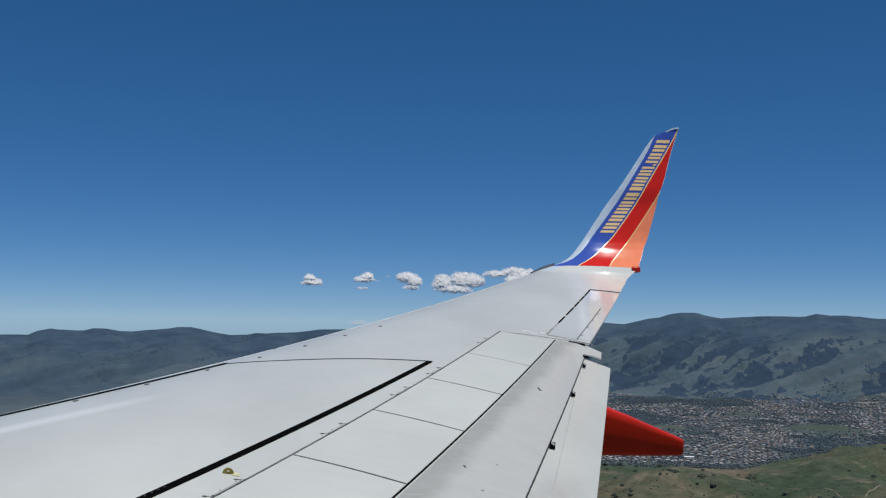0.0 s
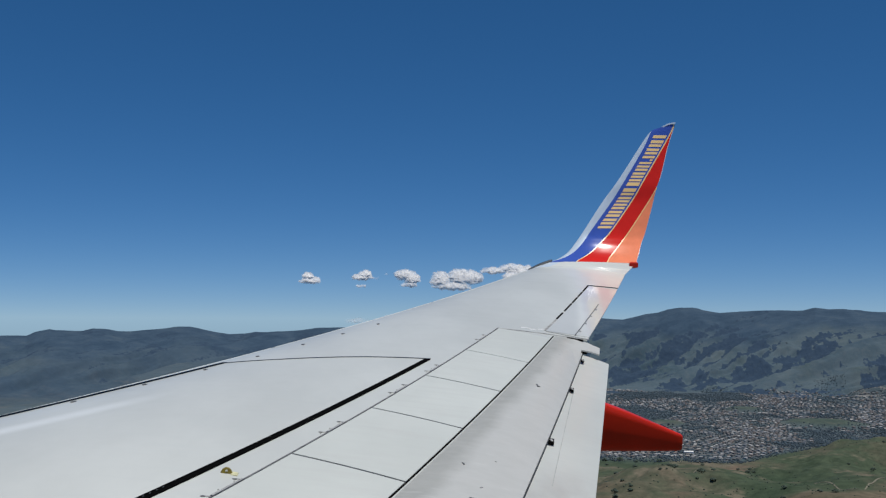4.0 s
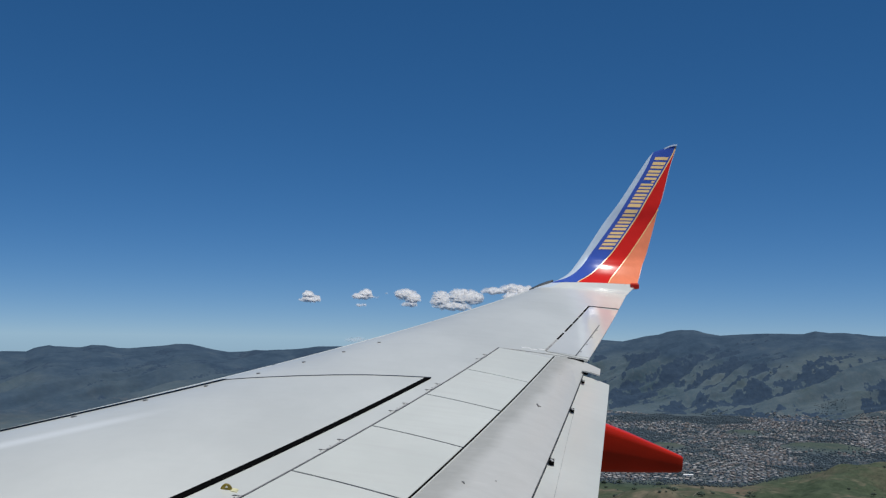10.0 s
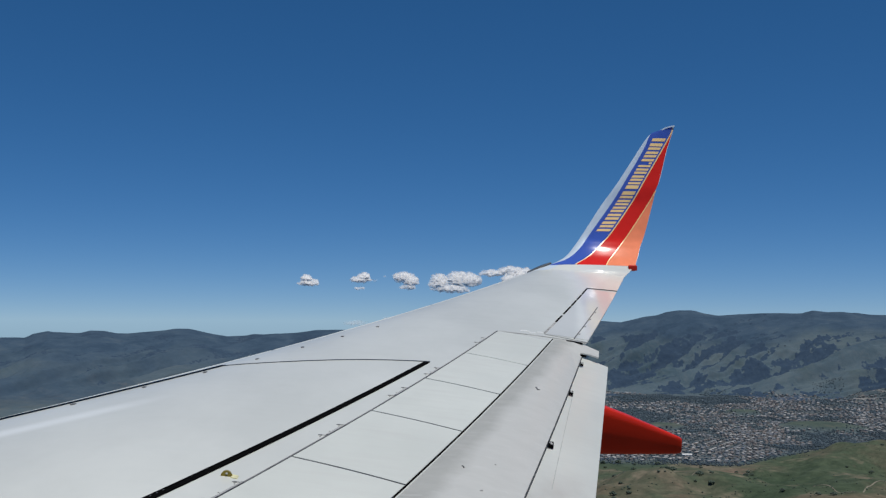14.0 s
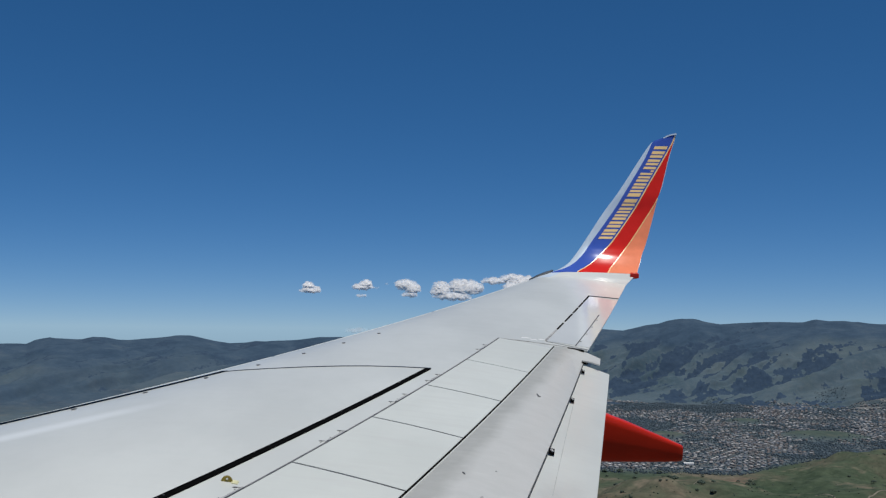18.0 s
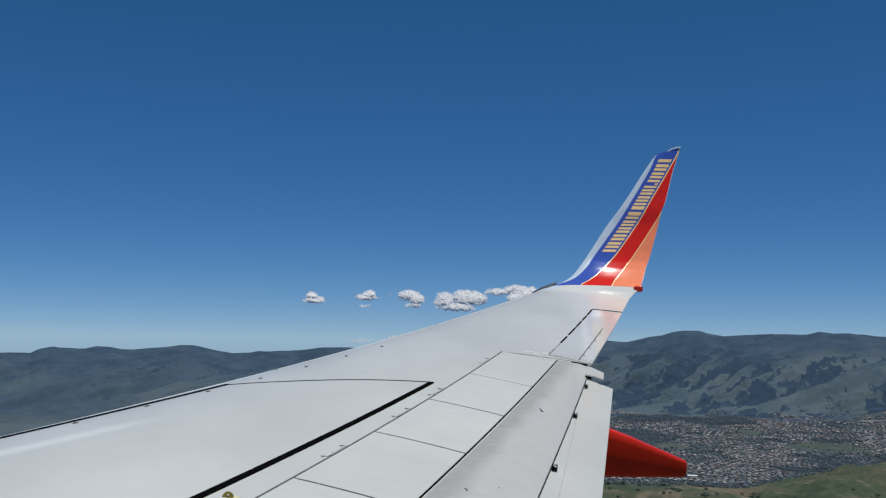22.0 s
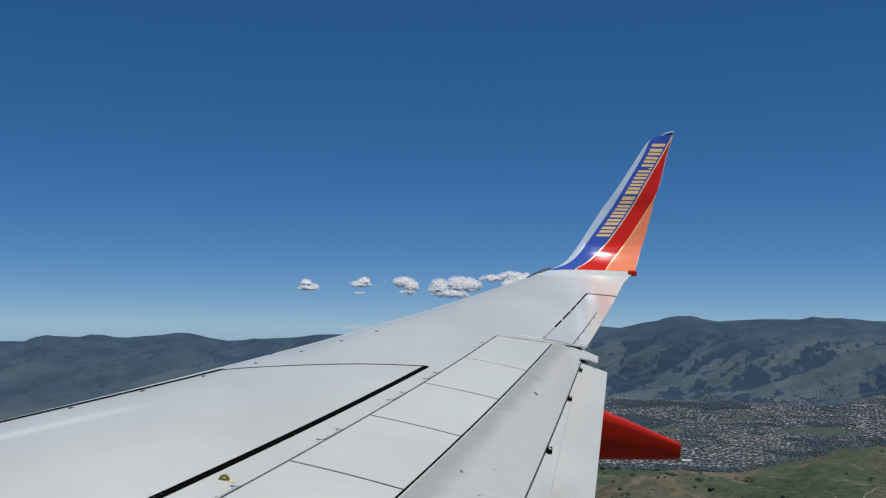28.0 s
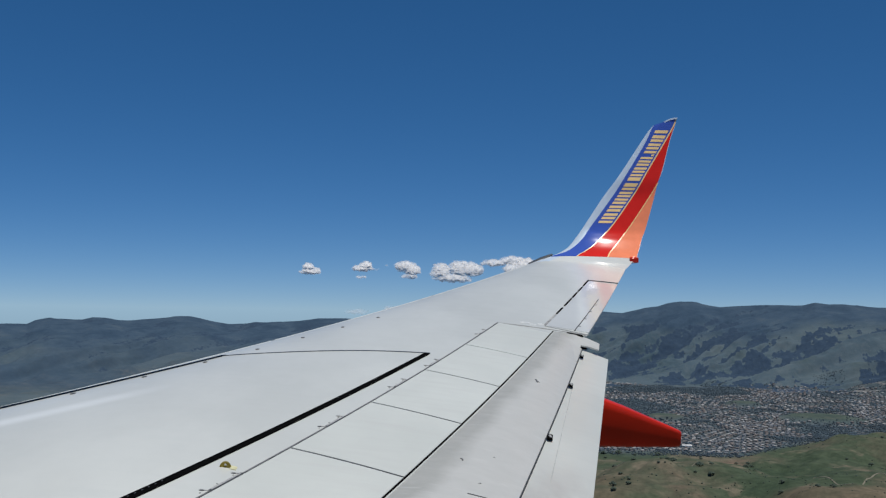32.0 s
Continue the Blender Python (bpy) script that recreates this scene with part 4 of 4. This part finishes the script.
def blobs(name, centers, radii, material, base, squash=1.0, rough=0.25, seed=0):
    """Many lumpy balls in one mesh."""
    rng = np.random.default_rng(seed)
    V, F = base
    n, k = len(centers), len(V)
    rot = rng.uniform(0, 6.28, n)
    c, s = np.cos(rot)[:, None], np.sin(rot)[:, None]
    X = V[None, :, 0] * c - V[None, :, 1] * s
    Y = V[None, :, 0] * s + V[None, :, 1] * c
    Z = np.repeat(V[None, :, 2], n, 0)
    lump = 1 + rng.uniform(-rough, rough, (n, k))
    radii = np.asarray(radii)
    P = np.stack([X * lump, Y * lump, Z * lump * squash], -1) * radii[:, None, None] + np.asarray(centers)[:, None, :]
    faces = (F[None] + (np.arange(n) * k)[:, None, None]).reshape(-1, 3)
    P = P.reshape(-1, 3)
    me = bpy.data.meshes.new(name)
    me.vertices.add(len(P))
    me.vertices.foreach_set("co", P.ravel())
    me.loops.add(faces.size)
    me.loops.foreach_set("vertex_index", faces.ravel().astype(np.int32))
    me.polygons.add(len(faces))
    me.polygons.foreach_set("loop_start", np.arange(0, faces.size, 3, dtype=np.int32))
    me.polygons.foreach_set("use_smooth", np.ones(len(faces), dtype=bool))
    me.update(calc_edges=True)
    me.materials.append(material)
    return me


def spot(az, el, r):
    a, e = math.radians(az), math.radians(el)
    return Vector((r * math.sin(a), r * math.cos(a), r * math.tan(e)))


def cloud_mesh(seed, lobes, scale, dense):
    """One billowing skin over a row of lobes: domed above, flatter below, thin and ragged at the rim."""
    L = np.array(lobes) * scale
    x0, x1 = (L[:, 0] - L[:, 2]).min() - 14, (L[:, 0] + L[:, 2]).max() + 14
    z0, z1 = (L[:, 1] - L[:, 3]).min() - 12, (L[:, 1] + L[:, 3]).max() + 12
    nx, nz = int((x1 - x0) / 1.5) + 2, int((z1 - z0) / 1.5) + 2
    X, Z = np.meshgrid(np.linspace(x0, x1, nx), np.linspace(z0, z1, nz), indexing="ij")
    wx, wz = X + 9 * (fbm(X / 15, Z / 15, 3, seed) - 0.5), Z + 9 * (fbm(X / 15, Z / 15, 3, seed + 5) - 0.5)
    body = np.full(X.shape, -9.0)
    for lx, lz, rx, rz in L:
        up = np.where(wz > lz, rz, rz * 0.85)
        body = np.maximum(body, (1 - ((wx - lx) / rx) ** 2 - ((wz - lz) / up) ** 2) * min(1.0, rz / 22))
    billow = 0.80 * fbm(wx / 27, wz / 23, 2, seed + 11, 0.45, True) + 0.20 * fbm(wx / 11, wz / 10, 2, seed + 17, 0.5, True)
    q = np.clip(body + 0.75 * (billow - 0.62), 0, 1)
    deep = 5.5 * q ** 0.8
    thick = dense * (1 - np.exp(-(q * 2.6) ** 1.2)) * np.clip(0.42 + 1.0 * fbm(X / 7, Z / 7, 3, seed + 23), 0, 1)
    thick = thick * np.clip(0.80 + 0.5 * (Z - z0) / (z1 - z0), 0, 1)  # ragged and thinner below
    n = nx * nz
    P = np.concatenate([np.stack([X, -deep, Z], -1).reshape(-1, 3), np.stack([X, deep * 0.5 + 0.1, Z], -1).reshape(-1, 3)])
    i, j = np.meshgrid(np.arange(nx - 1), np.arange(nz - 1), indexing="ij")
    a = (i * nz + j).ravel()
    live = q.ravel()
    a = a[(live[a] + live[a + 1] + live[a + nz] + live[a + nz + 1]) > 0]
    F = np.concatenate([np.stack([a, a + nz, a + nz + 1, a + 1], -1), np.stack([a, a + 1, a + nz + 1, a + nz], -1) + n])
    used = np.unique(F)
    index = np.zeros(2 * n, np.int64)
    index[used] = np.arange(len(used))
    me = bpy.data.meshes.new("cumulus_cloud")
    me.from_pydata(P[used].tolist(), [], index[F].tolist())
    me.polygons.foreach_set("use_smooth", np.ones(len(F), dtype=bool))
    both = np.concatenate([thick.ravel(), thick.ravel()])[used]
    me.attributes.new("thick", "FLOAT", "POINT").data.foreach_set("value", np.clip(both, 0, 0.97).astype(np.float32))
    me.materials.append(M_CLOUD)
    return me


# each cloud: degrees across, degrees up, density, then its lobes: offset across and up, half width, half height; last its label
CLOUDS = [
    (-5.82, 2.15, 1.0, [(0.0, -0.08, 0.66, 0.24), (-0.08, 0.14, 0.36, 0.30), (0.22, -0.06, 0.46, 0.22)], "small domed white cumulus puff, first of a row"),
    (-2.94, 2.31, 1.0, [(-0.05, -0.04, 0.66, 0.22), (0.14, 0.12, 0.40, 0.28), (-0.05, -0.52, 0.30, 0.12)], "small white cumulus puff with a wisp hanging below"),
    (-0.48, 2.22, 1.0, [(-0.18, 0.22, 0.56, 0.40), (0.26, 0.04, 0.50, 0.46), (0.12, -0.34, 0.50, 0.20), (-0.60, 0.12, 0.14, 0.11)], "rounded white cumulus puff with a ragged grey base"),
    (2.24, 2.15, 1.0, [(-0.85, 0.0, 0.70, 0.52), (0.1, 0.16, 0.75, 0.50), (0.85, 0.10, 0.70, 0.44), (-0.2, -0.36, 1.15, 0.28), (0.55, 0.46, 0.55, 0.20)], "large billowing white cumulus bank with grey folds"),
    (4.85, 2.72, 0.9, [(-0.55, -0.06, 0.80, 0.24), (0.45, 0.08, 0.85, 0.30)], "thin elongated white cloud joining two larger banks"),
    (6.11, 2.28, 1.0, [(-0.75, 0.05, 0.60, 0.42), (0.05, 0.26, 0.70, 0.45), (-0.35, -0.40, 0.60, 0.28), (0.65, 0.16, 0.60, 0.40), (-1.45, -0.42, 0.38, 0.14)], "large white cumulus bank with a trailing ragged base"),
    (7.65, 2.58, 1.0, [(-0.10, 0.08, 0.52, 0.38), (0.50, -0.08, 0.50, 0.22)], "rounded white cumulus puff beside a larger bank"),
    (9.42, 2.55, 0.95, [(-0.40, 0.0, 0.50, 0.24), (0.20, -0.10, 0.60, 0.18), (0.55, 0.10, 0.30, 0.24)], "flat trailing white cloud at the row's end"),
    (-1.62, 2.46, 0.6, [(0.0, 0.0, 0.13, 0.09)], "tiny white wisp of cloud between two puffs"),
    (-2.20, 2.25, 0.35, [(0.0, 0.0, 0.22, 0.08)], "faint thin wisp of cloud beside a puff"),
    (-3.20, -0.12, 0.30, [(0.0, 0.0, 0.70, 0.16)], "faint pale cloud bank just above the mountain crest"),
    (-1.37, -0.02, 0.32, [(0.0, 0.0, 0.46, 0.30)], "faint low cloud puff behind the mountain crest"),
]
for n, (az, el, dense, lobes, label) in enumerate(CLOUDS):
    D = 4880
    ob = new("cumulus_cloud", cloud_mesh(100 + 31 * n, lobes, math.radians(1) * D, dense))
    ob.location = spot(az, el, D)
    tagged(ob, label, "cloud", "row of clouds")

# ---- suburb: houses in curved rows, trees between ----
rng = np.random.default_rng(7)
M_WALLS = [plain("stucco_" + n, c, 0.9, 0, 0.1, 0.4) for n, c in (("cream", (0.37, 0.36, 0.345)), ("tan", (0.27, 0.25, 0.228)), ("grey", (0.26, 0.27, 0.28)))]
M_ROOFS = [plain("roof_" + n, c, 0.9, 0, 0.2, 0.8) for n, c in (("terracotta", (0.185, 0.158, 0.144)), ("brown", (0.135, 0.132, 0.128)), ("grey", (0.165, 0.178, 0.192)), ("pale", (0.35, 0.345, 0.335)))]
# foliage of the distant trees, haze blue mixed into its colour
M_CROWN = plain("hazy_oak_foliage", (0.042, 0.066, 0.084), 0.95, 0, 0.30, 0.02)
M_OAK = plain("single_oak_foliage", (0.052, 0.074, 0.054), 0.95, 0, 0.3, 0.3)
M_TRUNK = plain("oak_bark", (0.09, 0.07, 0.055), 0.95, 0, 0.3, 2.0)


WALL_WORDS, ROOF_WORDS = ("cream", "tan", "grey"), ("terracotta", "brown", "grey", "pale")


def house_geo(w, d, h, p):
    """Walls and a hipped roof with eaves, about the house's middle."""
    a, b = w / 2, d / 2
    walls = ([(-a, -b, -3), (a, -b, -3), (a, b, -3), (-a, b, -3), (-a, -b, h), (a, -b, h), (a, b, h), (-a, b, h)],
             [(0, 1, 5, 4), (1, 2, 6, 5), (2, 3, 7, 6), (3, 0, 4, 7), (4, 5, 6, 7)])
    e = 0.5
    ra, rb, hip = a + e, b + e, min(b, a) * 0.8
    roof = ([(-ra, -rb, h - 0.1), (ra, -rb, h - 0.1), (ra, rb, h - 0.1), (-ra, rb, h - 0.1), (-ra, -rb, h + 0.15), (ra, -rb, h + 0.15), (ra, rb, h + 0.15), (-ra, rb, h + 0.15), (-ra + hip, 0, h + p), (ra - hip, 0, h + p)],
            [(3, 2, 1, 0), (0, 1, 5, 4), (1, 2, 6, 5), (2, 3, 7, 6), (3, 0, 4, 7), (4, 5, 9, 8), (6, 7, 8, 9), (5, 6, 9), (7, 4, 8)])
    return walls, roof


def house_spots(az0, az1, r0, r1, seed, keep, seeds):
    """Neighbourhoods, each with its own bent grid of streets."""
    g = np.random.default_rng(seed)
    a = np.radians(g.uniform(az0, az1, seeds))
    r = np.sqrt(g.uniform(r0 * r0, r1 * r1, seeds))
    cx, cy, th = r * np.sin(a), r * np.cos(a), g.uniform(-1.1, 1.1, seeds) - a
    out, streets = [], []
    for k in range(seeds):
        u, v = np.meshgrid(np.arange(-330, 331, 14.5), np.arange(-330, 331, 34.0))
        pts = []
        bend = g.uniform(50, 110)
        for side in (-8.5, 8.5):
            uu = u + g.uniform(-2, 2, u.shape)
            vv = v + side + g.uniform(-1.5, 1.5, u.shape) + 26 * np.sin(u / bend + v * 0.01)
            pts.append((uu.ravel(), vv.ravel()))
        uu, vv = np.concatenate([p[0] for p in pts]), np.concatenate([p[1] for p in pts])
        x, y = cx[k] + uu * math.cos(th[k]) - vv * math.sin(th[k]), cy[k] + uu * math.sin(th[k]) + vv * math.cos(th[k])
        sv = v + 26 * np.sin(u / bend + v * 0.01)
        sx, sy = cx[k] + u * math.cos(th[k]) - sv * math.sin(th[k]), cy[k] + u * math.sin(th[k]) + sv * math.cos(th[k])
        sr, sa = np.hypot(sx, sy), np.degrees(np.arctan2(sx, sy))
        mine = np.argmin((sx[..., None] - cx) ** 2 + (sy[..., None] - cy) ** 2, axis=-1) == k
        mine &= (sr > meadow_edge(sa, sx, sy) + 25) & (sr < 3950) & (sa > az0) & (sa < az1) & (fbm(sx / 330, sy / 520, 3, 77) > 0.34) & (clearing(sa, sr, sx, sy) < 0.4)
        streets += [(sx[i], sy[i], mine[i]) for i in range(len(sx))]
        near = np.argmin((x[:, None] - cx) ** 2 + (y[:, None] - cy) ** 2, axis=1) == k
        rr, aa = np.hypot(x, y), np.degrees(np.arctan2(x, y))
        edge = r1 + 130 * (fbm(aa * 0.7, aa * 0, 2, 71) - 0.5) * 2
        ok = near & (rr > meadow_edge(aa, x, y) + 30) & (rr < edge) & (aa > az0) & (aa < az1) & (g.random(len(x)) < np.where(rr < 2950, 0.95, keep)) & (fbm(x / 110, y / 190, 2, 79) > 0.37) & (rr < 3960) & (clearing(aa, rr, x, y) < 0.5) & (np.hypot(x - 627, y - 2389) > 26) & (fbm(x / 330, y / 520, 3, 77) > 0.34)
        out += [(float(p), float(q), float(th[k] + g.normal(0, 0.07)), float(w)) for p, q, w in zip(x[ok], y[ok], rr[ok])]
    return out, streets


def street_mesh(streets, width):
    """The suburb's streets as flat strips that lie on the land."""
    vs, fs = [], []
    for sx, sy, live in streets:
        dx, dy = np.gradient(sx), np.gradient(sy)
        ln = np.hypot(dx, dy) + 1e-9
        ox, oy = -dy / ln * width / 2, dx / ln * width / 2
        ax, ay, bx, by = sx + ox, sy + oy, sx - ox, sy - oy
        az_, bz_ = land(ax, ay) + 0.7, land(bx, by) + 0.7
        for i in np.nonzero(live[:-1] & live[1:])[0]:
            o = len(vs)
            for j in (i, i + 1):
                vs += [(ax[j], ay[j], az_[j]), (bx[j], by[j], bz_[j]), (ax[j], ay[j], az_[j] - 1.2), (bx[j], by[j], bz_[j] - 1.2)]
            fs += [(o, o + 1, o + 5, o + 4), (o + 2, o, o + 4, o + 6), (o + 1, o + 3, o + 7, o + 5)]
    return vs, fs


spots, streets = house_spots(5, 31, 2300, 4080, 5, 0.72, 70)
vs, fs = street_mesh(streets, 4.6)
tagged(mesh_ob("streets", vs, fs, plain("sunlit_asphalt", (0.185, 0.182, 0.175), 0.95, 0, 0.2, 0.05)), "pale curving residential streets between the houses", "road", kind="structure")
hx, hy = np.array([s[0] for s in spots]), np.array([s[1] for s in spots])
hz = land(hx, hy)
kinds = []
for v in range(8):
    g = np.random.default_rng(40 + v)
    kinds.append((house_geo(g.uniform(5.2, 9.0), g.uniform(4.6, 6.6), g.uniform(2.6, 4.4), g.uniform(1.0, 1.9)), int(g.integers(0, 3)), v % 4))
near_order = sorted(range(len(spots)), key=lambda i: spots[i][3] if spots[i][0] > 0 else 9999)
single = set(near_order[:240])
proto = {}
bulk = {}
for i, (x, y, turn, r) in enumerate(spots):
    v = int(rng.integers(0, 8))
    (walls, roof), mw, mr = kinds[v]
    m = pose(x, y, float(hz[i]), 0, 0, math.degrees(turn))
    if i in single:
        if v not in proto:
            ob = empty("house", (0, 0, 0), f"{WALL_WORDS[mw]} stucco family house with a {ROOF_WORDS[mr]} hipped roof", "house", "houses of the suburb")
            part("wall", walls, M_WALLS[mw], ob)
            part("roof", roof, M_ROOFS[mr], ob)
            ob.matrix_basis = m
            proto[v] = ob
        else:
            copy_thing(proto[v], m)
    else:
        for geo_, mat in ((walls, M_WALLS[mw]), (roof, M_ROOFS[mr])):
            vs, fs = bulk.setdefault(mat.name, ([], [], mat))[:2]
            o = len(vs)
            vs.extend(m @ Vector(q) for q in geo_[0])
            fs.extend(tuple(o + k for k in f) for f in geo_[1])
for key, (vs, fs, mat) in bulk.items():
    ob = mesh_ob("distant_houses", vs, fs, mat)
    tagged(ob, "distant rows of suburban houses below the hills", "houses", kind="stuff")

# trees of the suburb and dark oak patches on the slopes
def scatter(n, az0, az1, r0, r1, seed):
    g = np.random.default_rng(seed)
    a = np.radians(g.uniform(az0, az1, n))
    r = np.sqrt(g.uniform(r0 * r0, r1 * r1, n))
    return r * np.sin(a), r * np.cos(a), g


def grove(x, y):
    """Near 1 along the creeks and tree belts between the neighbourhoods."""
    return fbm(x / 260 + 0.4 * fbm(x / 90, y / 90, 2, 85), y / 330, 3, 88, 0.45, True)


x, y, g = scatter(95000, 4, 31, 2300, 4200, 11)
keep = (np.hypot(x, y) > meadow_edge(np.degrees(np.arctan2(x, y)), x, y) - 20) & (clearing(np.degrees(np.arctan2(x, y)), np.hypot(x, y), x, y) < g.random(len(x))) & (g.random(len(x)) < 0.45 + 0.55 * np.maximum(sstep((grove(x, y) - 0.66) / 0.12), sstep((0.40 - fbm(x / 330, y / 520, 3, 77)) / 0.05))) & (np.hypot(x, y) < 3965 + 330 * (fbm(x / 190, y / 140, 3, 66) - 0.5))
x, y = x[keep], y[keep]
rad = g.uniform(0.9, 2.3, len(x)) * (1 + 0.4 * sstep((grove(x, y) - 0.70) / 0.12))
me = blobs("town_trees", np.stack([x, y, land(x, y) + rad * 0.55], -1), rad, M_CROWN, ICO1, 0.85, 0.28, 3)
tagged(new("town_trees", me), "dark green street and garden trees among the houses", "trees", kind="stuff")

x, y, g = scatter(60000, 3, 31, 3900, 4450, 13)
dens, z = wood_density(x, y)
keep = (dens + g.normal(0, 0.03, len(x)) > 0.60) & (g.random(len(x)) < 0.10)
x, y, z = x[keep], y[keep], z[keep]
rad = g.uniform(1.8, 3.4, len(x))
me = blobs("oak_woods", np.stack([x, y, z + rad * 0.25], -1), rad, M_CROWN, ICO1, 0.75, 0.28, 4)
tagged(new("oak_woods", me), "dark oak woods in the folds of the slopes", "woods", kind="stuff")

# ---- foreground hill: single oaks ----
def oak(seed):
    """A short forked trunk and a wide, broken crown."""
    g = np.random.default_rng(seed)
    vs, fs = [], []

    def limb(a, b, ra, rb):
        a, b = Vector(a), Vector(b)
        d = (b - a).normalized()
        u = d.orthogonal().normalized()
        w = d.cross(u)
        o = len(vs)
        for q, rad in ((a, ra), (b, rb)):
            for k in range(6):
                t = k * math.pi / 3
                vs.append(q + (u * math.cos(t) + w * math.sin(t)) * rad)
        for k in range(6):
            fs.append((o + k, o + (k + 1) % 6, o + 6 + (k + 1) % 6, o + 6 + k))

    limb((0, 0, -1.5), (0.2, 0.1, 1.6), 0.55, 0.4)
    for k in range(4):
        t = k * 1.6 + g.uniform(0, 1)
        limb((0.2, 0.1, 1.4), (2.6 * math.cos(t), 2.6 * math.sin(t), 3.0), 0.3, 0.12)
    cs, rs = [], []
    for k in range(26):
        t, q = g.uniform(0, 6.28), math.sqrt(g.random())
        cs.append((4.2 * q * math.cos(t), 4.2 * q * math.sin(t), 2.6 + (1 - q) * 2.6 + g.uniform(-0.8, 0.8)))
        rs.append(g.uniform(1.0, 2.1))
    return (vs, fs), cs, rs


g = np.random.default_rng(23)
protos = []
for k in range(4):
    wood, cs, rs = oak(60 + k)
    ob = empty("oak_tree", (0, 0, 0), "dark green spreading oak on a grassy slope", "tree", "single oaks")
    part("trunk", wood, M_TRUNK, ob)
    cr = new("crown", blobs("crown", cs, rs, M_OAK, ICO1, 0.8, 0.25, 80 + k))
    cr.parent = ob
    protos.append(ob)
placed = 0
for n in range(900):
    a, r = math.radians(g.uniform(6, 30)), math.sqrt(g.uniform(1350 ** 2, 2700 ** 2))
    x, y = r * math.sin(a), r * math.cos(a)
    if float(fbm(x / 150, y / 150, 3, 95)) < 0.53 or placed >= 190 or r > float(meadow_edge(math.degrees(a), x, y)):
        continue
    m = pose(x, y, float(land(x, y)), 0, 0, g.uniform(0, 360)) @ Matrix.Diagonal((*([g.uniform(0.6, 1.25)] * 3), 1))
    if placed < 4:
        protos[placed].matrix_basis = m
    else:
        copy_thing(protos[placed % 4], m)
    placed += 1


x, y, g = scatter(3600, 3, 31, 1350, 2760, 29)
keep = (np.hypot(x, y) < meadow_edge(np.degrees(np.arctan2(x, y)), x, y)) & (fbm(x / 90, y / 90, 3, 97) + 0.10 * g.random(len(x)) > 0.60)
x, y = x[keep], y[keep]
rad = g.uniform(0.6, 1.9, len(x))
me = blobs("shrubs", np.stack([x, y, land(x, y) + rad * 0.3], -1), rad, M_OAK, ICO1, 0.75, 0.28, 5)
tagged(new("shrubs", me), "low dark shrubs scattered over the grassy slopes", "shrubs", kind="stuff")


# pale dirt road over the near slopes, and one long white shed at the suburb's edge
def road(points, width):
    top = []
    for k, (a, r) in enumerate(points):
        q = np.array([r * math.sin(math.radians(a)), r * math.cos(math.radians(a))])
        a0, r0 = points[max(k - 1, 0)]
        a1, r1 = points[min(k + 1, len(points) - 1)]
        d = np.array([r1 * math.sin(math.radians(a1)) - r0 * math.sin(math.radians(a0)), r1 * math.cos(math.radians(a1)) - r0 * math.cos(math.radians(a0))])
        d = d / (np.linalg.norm(d) + 1e-9)
        for side in (-0.5, 0.5):
            e = q + np.array([d[1], -d[0]]) * width * side
            top.append(Vector((e[0], e[1], float(land(e[0], e[1])) + 0.5)))
    return slab(top, [v - Vector((0, 0, 1.5)) for v in top], len(points), 2)


M_DIRT = plain("pale_dirt", (0.17, 0.155, 0.115), 0.95, 0, 0.2, 0.05)
for k, (a0, a1, ra, rb, wob) in enumerate(((11, 20, 1900, 2120, 40), (21, 27, 1800, 1850, 45))):
    pts = [(a0 + (a1 - a0) * t / 60, ra + (rb - ra) * t / 60 + wob * math.sin(t * 0.21 + k)) for t in range(61)]
    vf = road(pts, 2.0)
    tagged(mesh_ob("dirt_road", vf[0], vf[1], M_DIRT), "pale dirt track winding over the grass", "road", kind="structure")
xs_, ys_ = 2470 * math.sin(math.radians(14.7)), 2470 * math.cos(math.radians(14.7))
shed = empty("white_shed", (xs_, ys_, float(land(xs_, ys_))), "long low white shed at the suburb's edge", "shed")
part("wall", ([(-11, -4, -4), (11, -4, -4), (11, 4, -4), (-11, 4, -4), (-11, -4, 3.5), (11, -4, 3.5), (11, 4, 3.5), (-11, 4, 3.5)], [(0, 1, 5, 4), (1, 2, 6, 5), (2, 3, 7, 6), (3, 0, 4, 7), (4, 5, 6, 7)]), plain("white_wall", (0.7, 0.7, 0.68), 0.8, 0, 0.05, 0.3), shed)
part("roof", ([(-11.5, -4.5, 3.6), (11.5, -4.5, 3.6), (11.5, 4.5, 3.6), (-11.5, 4.5, 3.6), (-11.5, 0, 5.2), (11.5, 0, 5.2)], [(0, 1, 5, 4), (2, 3, 4, 5), (1, 2, 5), (3, 0, 4), (3, 2, 1, 0)]), plain("white_roof", (0.74, 0.74, 0.72), 0.7, 0, 0.05, 0.3), shed)
